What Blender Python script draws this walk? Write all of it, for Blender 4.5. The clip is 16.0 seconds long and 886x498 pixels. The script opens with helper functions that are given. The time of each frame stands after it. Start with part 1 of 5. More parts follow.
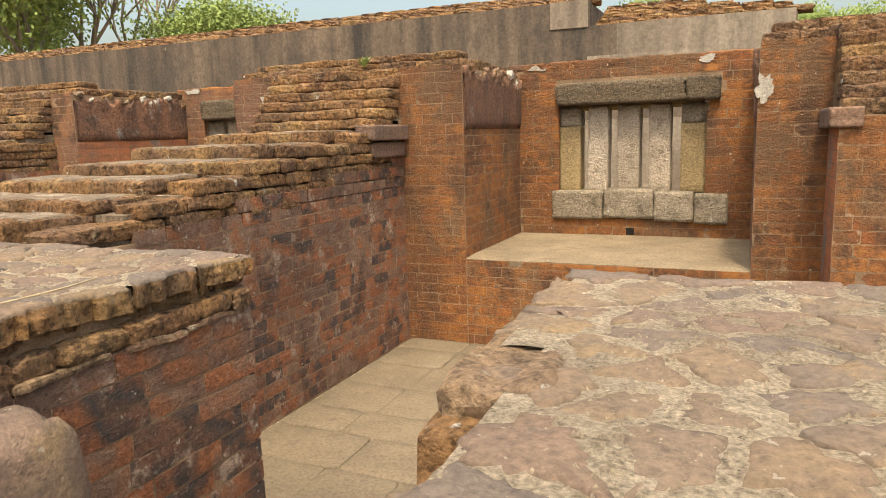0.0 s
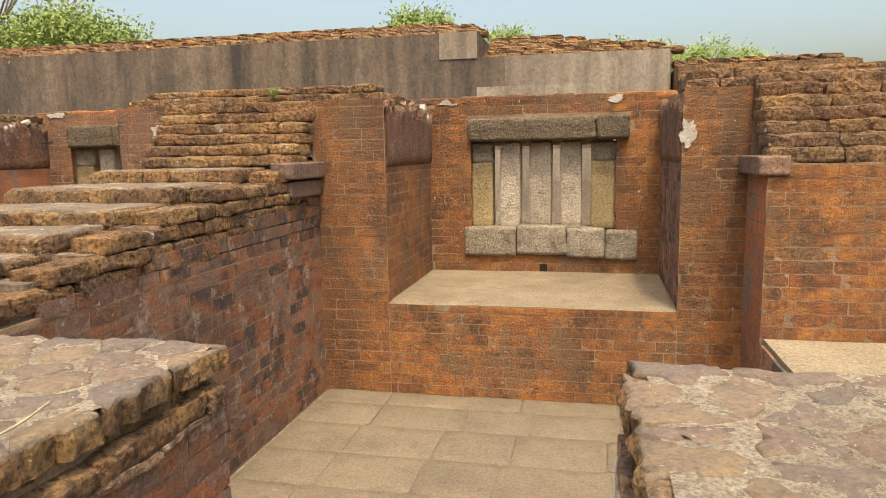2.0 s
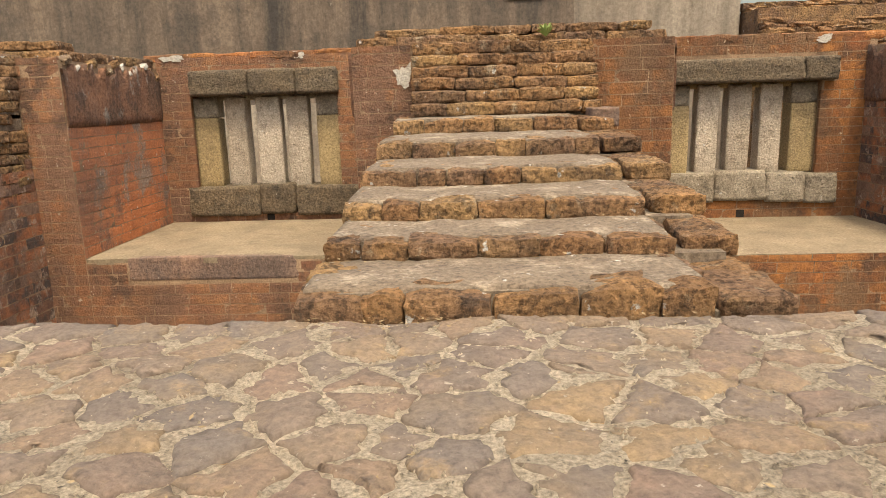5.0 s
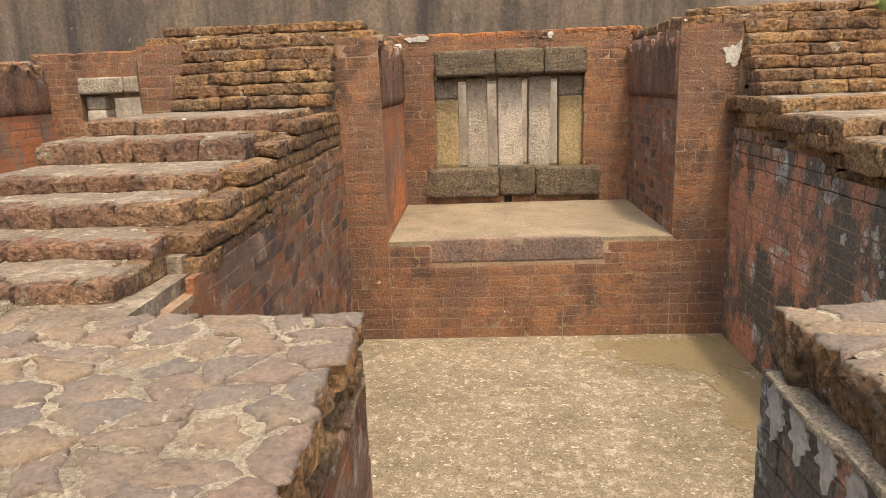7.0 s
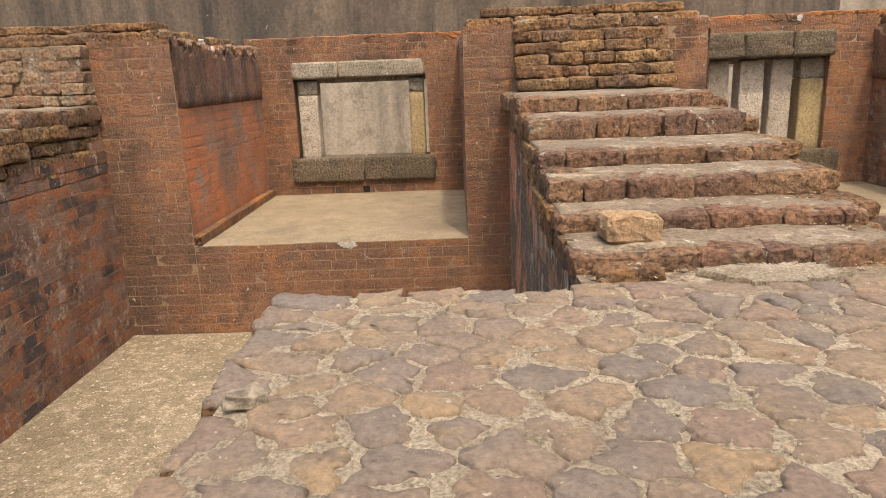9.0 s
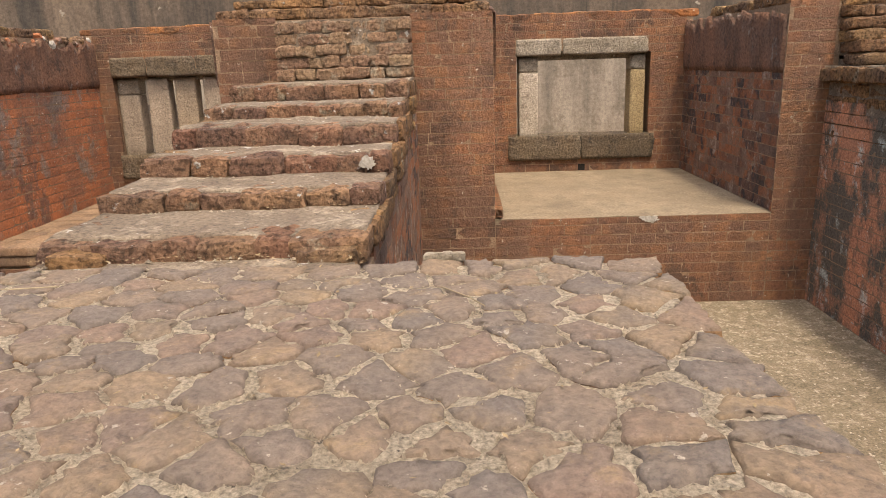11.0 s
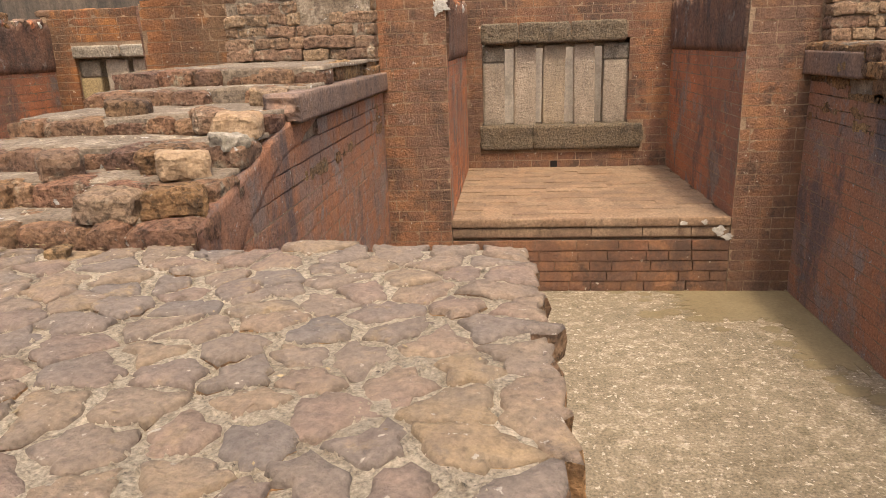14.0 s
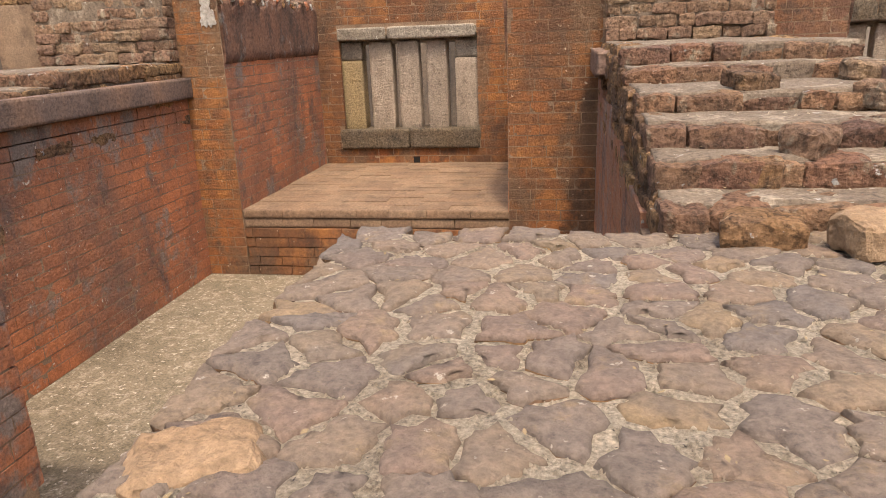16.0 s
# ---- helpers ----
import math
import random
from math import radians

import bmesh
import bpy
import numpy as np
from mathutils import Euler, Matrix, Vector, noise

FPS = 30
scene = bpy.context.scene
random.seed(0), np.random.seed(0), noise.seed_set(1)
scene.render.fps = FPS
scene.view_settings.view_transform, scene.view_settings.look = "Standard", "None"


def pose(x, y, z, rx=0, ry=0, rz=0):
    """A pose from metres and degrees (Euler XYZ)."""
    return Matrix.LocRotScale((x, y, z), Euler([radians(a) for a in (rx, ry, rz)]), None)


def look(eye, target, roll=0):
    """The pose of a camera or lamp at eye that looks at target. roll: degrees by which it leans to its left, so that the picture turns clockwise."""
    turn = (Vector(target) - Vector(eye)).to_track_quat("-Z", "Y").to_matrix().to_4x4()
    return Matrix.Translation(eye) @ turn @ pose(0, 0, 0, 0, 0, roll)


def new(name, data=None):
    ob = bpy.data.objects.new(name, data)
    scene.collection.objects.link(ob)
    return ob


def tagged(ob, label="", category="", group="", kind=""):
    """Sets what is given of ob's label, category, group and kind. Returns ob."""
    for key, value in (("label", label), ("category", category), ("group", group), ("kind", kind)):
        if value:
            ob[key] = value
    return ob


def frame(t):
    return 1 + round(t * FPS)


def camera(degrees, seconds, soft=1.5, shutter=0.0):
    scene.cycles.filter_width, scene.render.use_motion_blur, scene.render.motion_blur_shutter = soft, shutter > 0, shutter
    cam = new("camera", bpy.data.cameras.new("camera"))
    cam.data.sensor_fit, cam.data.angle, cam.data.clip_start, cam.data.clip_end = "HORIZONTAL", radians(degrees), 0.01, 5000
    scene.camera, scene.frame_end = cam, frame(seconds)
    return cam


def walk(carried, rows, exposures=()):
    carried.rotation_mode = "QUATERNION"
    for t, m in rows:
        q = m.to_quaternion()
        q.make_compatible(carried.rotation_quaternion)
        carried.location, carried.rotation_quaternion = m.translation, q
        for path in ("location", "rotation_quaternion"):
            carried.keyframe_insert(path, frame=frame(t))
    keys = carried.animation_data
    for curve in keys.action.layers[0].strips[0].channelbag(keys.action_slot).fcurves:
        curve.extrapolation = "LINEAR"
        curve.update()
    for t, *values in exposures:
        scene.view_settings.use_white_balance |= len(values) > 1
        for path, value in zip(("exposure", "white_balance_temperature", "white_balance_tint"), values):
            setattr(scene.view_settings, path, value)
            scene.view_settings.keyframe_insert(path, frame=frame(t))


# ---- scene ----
cam = camera(65.3, 16.0, soft=0.4)
PATH = [
    (0, (-0.049, -0.002, 1.419), (-0.847, 1.804, 1.096), -1.7),
    (0.5, (-0.048, 0.035, 1.494), (-0.759, 1.875, 1.163), -2.1),
    (1, (-0.145, 0.068, 1.519), (-0.84, 1.922, 1.238), -1.5),
    (1.5, (-0.29, 0.093, 1.528), (-0.893, 1.98, 1.252), -1.3),
    (2, (-0.497, 0.117, 1.542), (-0.921, 2.052, 1.266), -1.0),
    (2.5, (-0.819, 0.082, 1.54), (-1.087, 2.044, 1.256), -1.2),
    (3, (-1.166, 0.109, 1.562), (-1.363, 2.071, 1.227), -1.4),
    (3.2, (-1.317, 0.125, 1.575), (-1.499, 2.087, 1.231), -1.2),
    (5.3, (-3.222, 0.136, 1.557), (-3.304, 2.087, 1.124), -2.0),
    (5.5, (-3.412, 0.134, 1.553), (-3.49, 2.084, 1.114), -2.1),
    (6, (-3.886, 0.152, 1.571), (-3.957, 2.099, 1.119), -1.9),
    (6.5, (-4.356, 0.116, 1.578), (-4.435, 2.062, 1.119), -1.9),
    (7, (-4.816, 0.079, 1.6), (-4.919, 2.021, 1.134), -2.1),
    (7.5, (-5.339, 0.039, 1.614), (-5.421, 1.98, 1.137), -2.4),
    (8, (-5.903, 0.004, 1.623), (-5.965, 1.944, 1.14), -2.1),
    (8.5, (-6.398, -0.021, 1.607), (-6.451, 1.918, 1.12), -2.1),
    (9, (-6.885, -0.012, 1.599), (-6.934, 1.927, 1.114), -2.2),
    (9.2, (-7.074, -0.024, 1.591), (-7.127, 1.914, 1.097), -2.3),
    (11.3, (-9.102, -0.09, 1.575), (-9.155, 1.84, 1.052), -1.6),
    (11.5, (-9.294, -0.075, 1.569), (-9.347, 1.854, 1.042), -1.3),
    (12, (-9.802, -0.008, 1.564), (-9.855, 1.919, 1.031), -1.5),
    (12.5, (-10.293, 0.016, 1.542), (-10.361, 1.941, 1.003), -1.4),
    (13, (-10.745, 0.003, 1.549), (-10.848, 1.925, 1.005), -1.5),
    (13.5, (-11.189, 0.002, 1.554), (-11.354, 1.916, 0.998), -1.6),
    (14, (-11.646, 0.006, 1.558), (-11.841, 1.914, 0.992), -2.0),
    (14.5, (-12.129, 0.04, 1.571), (-12.317, 1.947, 0.996), -2.4),
    (15, (-12.607, 0.074, 1.573), (-12.813, 1.976, 0.991), -1.8),
    (15.5, (-13.101, 0.07, 1.59), (-13.369, 1.964, 1.006), -2.0),
    (16, (-13.574, -0.047, 1.556), (-13.907, 1.836, 0.969), -2.2),
]
walk(cam, [(t, look(eye, target, roll)) for t, eye, target, roll in PATH], [(0.0, 1.10, 7150, 6), (3.0, 1.02, 7050, 7), (5.5, 1.00, 7000, 6), (6.8, 1.08, 6750, 8), (8.0, 0.94, 6700, 8), (9.0, 0.98, 6700, 9), (12.0, 0.85, 6650, 11), (13.3, 1.12, 6650, 10), (14.0, 1.00, 6700, 11), (14.7, 0.88, 6700, 13), (15.5, 0.88, 6700, 13), (16.0, 0.92, 6500, 13)])

# ---- world and sun ----
LIGHT_FROM = Vector((0.32, -1.0, 2.4)).normalized()
world = bpy.data.worlds.new("hazy_sky")
scene.world = world
world.use_nodes = True
wn = world.node_tree
sky = wn.nodes.new("ShaderNodeTexSky")
sky.sky_type, sky.sun_disc = "NISHITA", False
sky.sun_elevation = math.asin(LIGHT_FROM.z)
sky.sun_rotation = math.atan2(LIGHT_FROM.x, LIGHT_FROM.y)
sky.air_density, sky.dust_density, sky.ozone_density = 1.3, 7.0, 1.2
wn.links.new(sky.outputs[0], wn.nodes["Background"].inputs[0])
wn.nodes["Background"].inputs[1].default_value = 0.15
sun = new("sun", bpy.data.lights.new("sun", "SUN"))
sun.data.energy, sun.data.angle, sun.data.color = 1.5, radians(3.5), (1.0, 0.88, 0.70)
sun.matrix_world = look(LIGHT_FROM * 30, (0, 0, 0))

rng = random.Random(7)


# ---- materials ----
def material(name, colours, spread=0.35, per_piece=True, stain=(0.05, 0.04, 0.035), stain_amount=0.5, stain_scale=1.6, streak=1.0,
             grain=45.0, grain_amount=0.35, bump=0.35, bump_scale=70.0, rough=0.92, patch=None, patch_amount=0.5, patch_scale=4.0, patch_squash=0.8,
             patch_soft=0.08, blotch=None, blotch_amount=0.6, blotch_scale=9.0, blotch_cut=0.53, blotch_squash=0.8, fleck=None, fleck_cut=0.68, fleck_scale=26.0, deep=0.012, pits=0.0, pit_scale=60.0):
    """A weathered surface: a colour for each piece, stains, fine grain, relief, and patches of another colour."""
    m = bpy.data.materials.new(name)
    m.use_nodes = True
    t = m.node_tree
    n, link = t.nodes, t.links
    b = n["Principled BSDF"]
    b.inputs["Roughness"].default_value = rough
    b.inputs["Specular IOR Level"].default_value = 0.25
    geo = n.new("ShaderNodeNewGeometry")

    def noise_at(scale, detail=5.0, shift=0.0, squash=1.0, roughness=0.6):
        mp = n.new("ShaderNodeMapping")
        mp.inputs["Scale"].default_value = (1, 1, squash)
        mp.inputs["Location"].default_value = (shift, shift * 0.7, shift * 1.3)
        link.new(geo.outputs["Position"], mp.inputs["Vector"])
        k = n.new("ShaderNodeTexNoise")
        k.inputs["Scale"].default_value, k.inputs["Detail"].default_value = scale, detail
        k.inputs["Roughness"].default_value = roughness
        link.new(mp.outputs[0], k.inputs["Vector"])
        return k.outputs[0]

    def ramp(value, low, high):
        r = n.new("ShaderNodeMapRange")
        r.inputs[1].default_value, r.inputs[2].default_value = low, high
        link.new(value, r.inputs[0])
        return r.outputs[0]

    def mix(kind, fac, a, c):
        x = n.new("ShaderNodeMix")
        x.data_type, x.blend_type = "RGBA", kind
        for socket, v in ((x.inputs[0], fac), (x.inputs[6], a), (x.inputs[7], c)):
            if isinstance(v, (int, float)):
                socket.default_value = v
            elif isinstance(v, tuple):
                socket.default_value = (*v, 1)
            else:
                link.new(v, socket)
        return x.outputs[2]

    cr = n.new("ShaderNodeValToRGB")
    cr.color_ramp.elements[0].position, cr.color_ramp.elements[0].color = 0, (*colours[0], 1)
    cr.color_ramp.elements[1].position, cr.color_ramp.elements[1].color = 1, (*colours[-1], 1)
    for i, c in enumerate(colours[1:-1], 1):
        cr.color_ramp.elements.new(i / (len(colours) - 1)).color = (*c, 1)
    broad = ramp(noise_at(2.3, 4.0, 3.1), 0.25, 0.75)
    if per_piece:
        info = n.new("ShaderNodeObjectInfo")
        a1 = n.new("ShaderNodeMath")
        a1.operation, a1.inputs[1].default_value = "MULTIPLY_ADD", 1 - spread
        a2 = n.new("ShaderNodeMath")
        a2.operation, a2.inputs[1].default_value = "MULTIPLY", spread
        link.new(broad, a2.inputs[0])
        both, part_of = n.new("ShaderNodeMath"), n.new("ShaderNodeMath")
        both.operation, part_of.operation = "ADD", "FRACT"
        link.new(info.outputs["Random"], both.inputs[0])
        link.new(geo.outputs["Random Per Island"], both.inputs[1])
        link.new(both.outputs[0], part_of.inputs[0])
        link.new(part_of.outputs[0], a1.inputs[0])
        link.new(a2.outputs[0], a1.inputs[2])
        link.new(a1.outputs[0], cr.inputs[0])
    else:
        link.new(broad, cr.inputs[0])
    colour = cr.outputs[0]
    if patch:
        p = ramp(noise_at(patch_scale, 8.0, 11.0, patch_squash, 0.7), 0.66 - 0.22 * patch_amount - patch_soft / 2, 0.66 - 0.22 * patch_amount + patch_soft / 2)
        colour = mix("MIX", p, colour, patch)
    s = ramp(noise_at(stain_scale, 8.0, 7.7, streak, 0.65), 0.40, 0.72)
    sm = n.new("ShaderNodeMath")
    sm.operation, sm.inputs[1].default_value = "MULTIPLY", stain_amount
    link.new(s, sm.inputs[0])
    colour = mix("MIX", sm.outputs[0], colour, stain)
    if blotch:
        bl = n.new("ShaderNodeMath")
        bl.operation, bl.inputs[1].default_value = "MULTIPLY", blotch_amount
        link.new(ramp(noise_at(blotch_scale, 10.0, 21.0, blotch_squash, 0.72), blotch_cut, blotch_cut + 0.09), bl.inputs[0])
        colour = mix("MIX", bl.outputs[0], colour, blotch)
    if fleck:
        colour = mix("MIX", ramp(noise_at(fleck_scale, 6.0, 31.0, 1.0, 0.6), fleck_cut, fleck_cut + 0.03), colour, fleck)
    g = ramp(noise_at(grain, 6.0, 1.0, 1.0, 0.7), 0.25, 0.75)
    gm = n.new("ShaderNodeMapRange")
    gm.inputs[3].default_value, gm.inputs[4].default_value = max(0.2, 1 - grain_amount * 1.25), 1 + grain_amount * 1.05
    link.new(g, gm.inputs[0])
    colour = mix("MULTIPLY", 1.0, colour, gm.outputs[0])
    if pits:
        pr = n.new("ShaderNodeMapRange")
        pr.inputs[1].default_value, pr.inputs[2].default_value, pr.inputs[3].default_value, pr.inputs[4].default_value = 0.53, 0.60, 1.0, 1 - pits
        link.new(noise_at(pit_scale, 4.0, 41.0, 1.0, 0.6), pr.inputs[0])
        colour = mix("MULTIPLY", 1.0, colour, pr.outputs[0])
    link.new(colour, b.inputs["Base Color"])
    bp = n.new("ShaderNodeBump")
    bp.inputs["Strength"].default_value, bp.inputs["Distance"].default_value = min(1.0, bump * 1.2), deep
    hsum = n.new("ShaderNodeMath")
    hsum.operation = "ADD"
    link.new(noise_at(bump_scale, 6.0, 4.0, 1.0, 0.7), hsum.inputs[0])
    link.new(noise_at(bump_scale * 0.22, 4.0, 9.0), hsum.inputs[1])
    link.new(hsum.outputs[0], bp.inputs["Height"])
    link.new(bp.outputs[0], b.inputs["Normal"])
    return m


BLACK, LIME = (0.045, 0.038, 0.034), (0.50, 0.47, 0.42)
M_BRICK = material("brick_orange", [(0.136, 0.068, 0.036), (0.284, 0.110, 0.042), (0.374, 0.144, 0.046), (0.239, 0.104, 0.046), (0.419, 0.175, 0.055), (0.193, 0.087, 0.042), (0.352, 0.123, 0.043), (0.261, 0.130, 0.064)], spread=0.72, stain=(0.100, 0.059, 0.039), stain_amount=0.9,
                   stain_scale=1.3, streak=0.5, grain=45, grain_amount=0.3, bump=0.7, bump_scale=80, pits=0.1, pit_scale=80, patch=(0.215, 0.123, 0.066), patch_amount=0.52, patch_scale=2.6, patch_squash=0.6, blotch=(0.091, 0.054, 0.036),
                   blotch_amount=0.78, blotch_scale=4.2, blotch_cut=0.535, fleck=(0.514, 0.389, 0.268), fleck_cut=0.675, fleck_scale=26, deep=0.02)
M_BRICK_LATE = material("brick_red_orange", [(0.19, 0.10, 0.062), (0.27, 0.125, 0.066), (0.33, 0.15, 0.072), (0.235, 0.115, 0.068), (0.34, 0.165, 0.08), (0.21, 0.115, 0.075), (0.30, 0.13, 0.066), (0.25, 0.14, 0.092)], spread=0.72, stain=(0.093, 0.061, 0.045), stain_amount=0.9,
                   stain_scale=1.3, streak=0.5, grain=45, grain_amount=0.3, bump=0.7, bump_scale=80, pits=0.1, pit_scale=80, patch=(0.23, 0.125, 0.08), patch_amount=0.52, patch_scale=2.6, patch_squash=0.6, blotch=(0.085, 0.056, 0.042),
                   blotch_amount=0.78, blotch_scale=4.2, blotch_cut=0.535, fleck=(0.48, 0.40, 0.31), fleck_cut=0.675, fleck_scale=26, deep=0.02)
M_BRICK_DARK = material("brick_weathered", [(0.085, 0.062, 0.055), (0.182, 0.098, 0.065), (0.338, 0.137, 0.065), (0.208, 0.117, 0.081), (0.286, 0.182, 0.130), (0.403, 0.156, 0.070), (0.078, 0.068, 0.065), (0.247, 0.127, 0.081), (0.195, 0.111, 0.078), (0.065, 0.058, 0.057)], spread=0.68,
                        stain=(0.081, 0.062, 0.055), stain_amount=0.55, streak=0.6, grain=75, grain_amount=0.35, bump=0.9, bump_scale=95, pits=0.15, pit_scale=95, patch=(0.468, 0.351, 0.273), patch_amount=0.26, patch_scale=9, blotch=BLACK, blotch_amount=0.55,
                        blotch_scale=3.2, blotch_cut=0.55, fleck=(0.42, 0.36, 0.30), fleck_cut=0.665, fleck_scale=30, deep=0.02, blotch_squash=0.5)
M_BRICK_RED = material("brick_red", [(0.225, 0.120, 0.079), (0.451, 0.165, 0.074), (0.557, 0.204, 0.086), (0.376, 0.165, 0.093), (0.586, 0.249, 0.114)], spread=0.8, stain=(0.143, 0.105, 0.086), stain_amount=0.85, streak=0.7, grain=75,
                       grain_amount=0.35, bump=0.7, bump_scale=95, pits=0.15, pit_scale=95, patch=(0.316, 0.241, 0.194), patch_amount=0.40, patch_scale=3.0, blotch=(0.129, 0.100, 0.086), blotch_amount=0.75, blotch_scale=3.4, blotch_cut=0.54, fleck=(0.601, 0.520, 0.415),
                       fleck_cut=0.665, fleck_scale=34, deep=0.02, blotch_squash=0.5)
M_BRICK_SOOTY = material("brick_sooty", [(0.270, 0.167, 0.123), (0.397, 0.215, 0.135), (0.455, 0.189, 0.091), (0.317, 0.199, 0.151), (0.460, 0.246, 0.151)], spread=0.8, stain=(0.238, 0.159, 0.123), stain_amount=0.7, streak=0.7, grain=75, grain_amount=0.35,
                         bump=0.8, bump_scale=95, pits=0.15, pit_scale=95, patch=(0.317, 0.238, 0.199), patch_amount=0.40, patch_scale=4, blotch=(0.123, 0.105, 0.105), blotch_amount=0.8, blotch_scale=2.0, blotch_cut=0.52, fleck=(0.44, 0.40, 0.35),
                         fleck_cut=0.67, fleck_scale=30, deep=0.02, blotch_squash=0.4)
M_BRICK_LICHEN = material("brick_lichen", [(0.310, 0.202, 0.155), (0.496, 0.232, 0.139), (0.620, 0.271, 0.147), (0.388, 0.279, 0.209)], spread=0.7, stain=(0.186, 0.155, 0.121), stain_amount=0.35, streak=0.4, grain=75, grain_amount=0.5, bump=0.6, bump_scale=95,
                          patch=(0.13, 0.112, 0.088), patch_amount=0.75, patch_scale=2.6, patch_squash=0.55, blotch=(0.56, 0.61, 0.56), blotch_amount=0.9, blotch_scale=5.0, fleck=(0.46, 0.46, 0.40), fleck_cut=0.65, fleck_scale=30, deep=0.02, blotch_cut=0.57)
M_MORTAR = material("mortar", [(0.25, 0.155, 0.09), (0.40, 0.28, 0.18)], per_piece=False, stain=(0.12, 0.08, 0.055), stain_amount=0.7, stain_scale=2.5, grain=120, bump=0.6, bump_scale=140, blotch=(0.12, 0.08, 0.055), blotch_scale=5)
M_GRIT = material("gritty_mortar", [(0.40, 0.32, 0.225), (0.56, 0.47, 0.35)], per_piece=False, stain=(0.20, 0.155, 0.11), stain_amount=0.6, stain_scale=5, grain=130, grain_amount=0.7, bump=1.0, bump_scale=120, deep=0.02,
                  fleck=(0.10, 0.08, 0.06), fleck_cut=0.66, fleck_scale=80, blotch=(0.24, 0.18, 0.12), blotch_scale=14)
M_PAVING = material("paving_stone", [(0.231, 0.169, 0.124), (0.267, 0.191, 0.133), (0.200, 0.158, 0.127), (0.245, 0.169, 0.126), (0.280, 0.200, 0.129), (0.227, 0.172, 0.132), (0.187, 0.153, 0.129), (0.307, 0.214, 0.124), (0.240, 0.165, 0.124)], spread=0.3, stain=(0.151, 0.116, 0.092),
                    stain_amount=0.6, stain_scale=16, grain=70, grain_amount=0.32, bump=0.9, bump_scale=90, deep=0.01, pits=0.16, pit_scale=110, patch=(0.32, 0.225, 0.13), patch_amount=0.12, patch_scale=9, blotch=(0.134, 0.105, 0.085), blotch_amount=0.65,
                    blotch_scale=20, blotch_cut=0.565, fleck=(0.409, 0.347, 0.276), fleck_cut=0.655, fleck_scale=40, patch_soft=0.12)
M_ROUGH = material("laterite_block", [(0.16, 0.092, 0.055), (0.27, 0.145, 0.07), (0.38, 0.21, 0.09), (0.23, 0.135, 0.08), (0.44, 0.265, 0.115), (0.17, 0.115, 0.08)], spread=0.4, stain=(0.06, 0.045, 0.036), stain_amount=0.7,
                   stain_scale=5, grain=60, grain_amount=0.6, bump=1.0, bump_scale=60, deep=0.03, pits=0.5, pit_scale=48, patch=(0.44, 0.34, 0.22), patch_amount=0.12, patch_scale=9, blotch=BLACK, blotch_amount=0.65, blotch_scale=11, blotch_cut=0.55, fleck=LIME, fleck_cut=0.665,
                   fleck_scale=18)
M_DUSTY = material("dusty_block", [(0.24, 0.142, 0.09), (0.33, 0.205, 0.122), (0.28, 0.165, 0.108), (0.39, 0.262, 0.155), (0.23, 0.155, 0.112)], spread=0.4, stain=(0.12, 0.085, 0.06), stain_amount=0.6, stain_scale=6, grain=60, grain_amount=0.5,
                   bump=1.0, bump_scale=60, deep=0.025, pits=0.4, pit_scale=50, patch=(0.42, 0.34, 0.24), patch_amount=0.3, patch_scale=8, blotch=(0.10, 0.07, 0.05), blotch_amount=0.6, blotch_scale=12, blotch_cut=0.56, fleck=LIME,
                   fleck_cut=0.68, fleck_scale=14)
M_RISER = material("red_brown_block", [(0.180, 0.095, 0.063), (0.270, 0.135, 0.086), (0.324, 0.180, 0.099), (0.207, 0.117, 0.081), (0.369, 0.216, 0.117), (0.153, 0.099, 0.077)], spread=0.4, stain=(0.068, 0.047, 0.038), stain_amount=0.6, stain_scale=6,
                   grain=60, grain_amount=0.55, bump=1.0, bump_scale=60, deep=0.03, pits=0.45, pit_scale=50, patch=(0.360, 0.288, 0.198), patch_amount=0.2, patch_scale=9, blotch=(0.054, 0.041, 0.034), blotch_amount=0.6, blotch_scale=13,
                   blotch_cut=0.56, fleck=LIME, fleck_cut=0.665, fleck_scale=18)
M_SILT = material("olive_silt", [(0.15, 0.112, 0.058), (0.19, 0.145, 0.08), (0.165, 0.128, 0.07)], per_piece=False, stain=(0.13, 0.10, 0.05), stain_amount=0.5, stain_scale=4, grain=50, grain_amount=0.2, bump=0.15, rough=0.75)
M_TREAD = material("stair_tread", [(0.17, 0.128, 0.09), (0.235, 0.18, 0.128), (0.195, 0.15, 0.108)], per_piece=False, stain=(0.13, 0.095, 0.068), stain_amount=0.6, stain_scale=5, grain=75, grain_amount=0.42, bump=0.8, bump_scale=60, pits=0.28,
                   deep=0.012, patch=(0.37, 0.30, 0.22), patch_amount=0.42, patch_scale=7, blotch=(0.15, 0.11, 0.08), blotch_scale=12, fleck=LIME, fleck_cut=0.66, fleck_scale=20)
M_PLASTER = material("platform_plaster", [(0.21, 0.158, 0.102), (0.26, 0.205, 0.136), (0.17, 0.132, 0.088)], per_piece=False, stain=(0.15, 0.11, 0.072), stain_amount=0.7, stain_scale=3.5, grain=60, grain_amount=0.35, bump=0.4,
                     bump_scale=40, blotch=(0.15, 0.115, 0.078), blotch_scale=8, fleck=(0.34, 0.28, 0.21), fleck_cut=0.68)
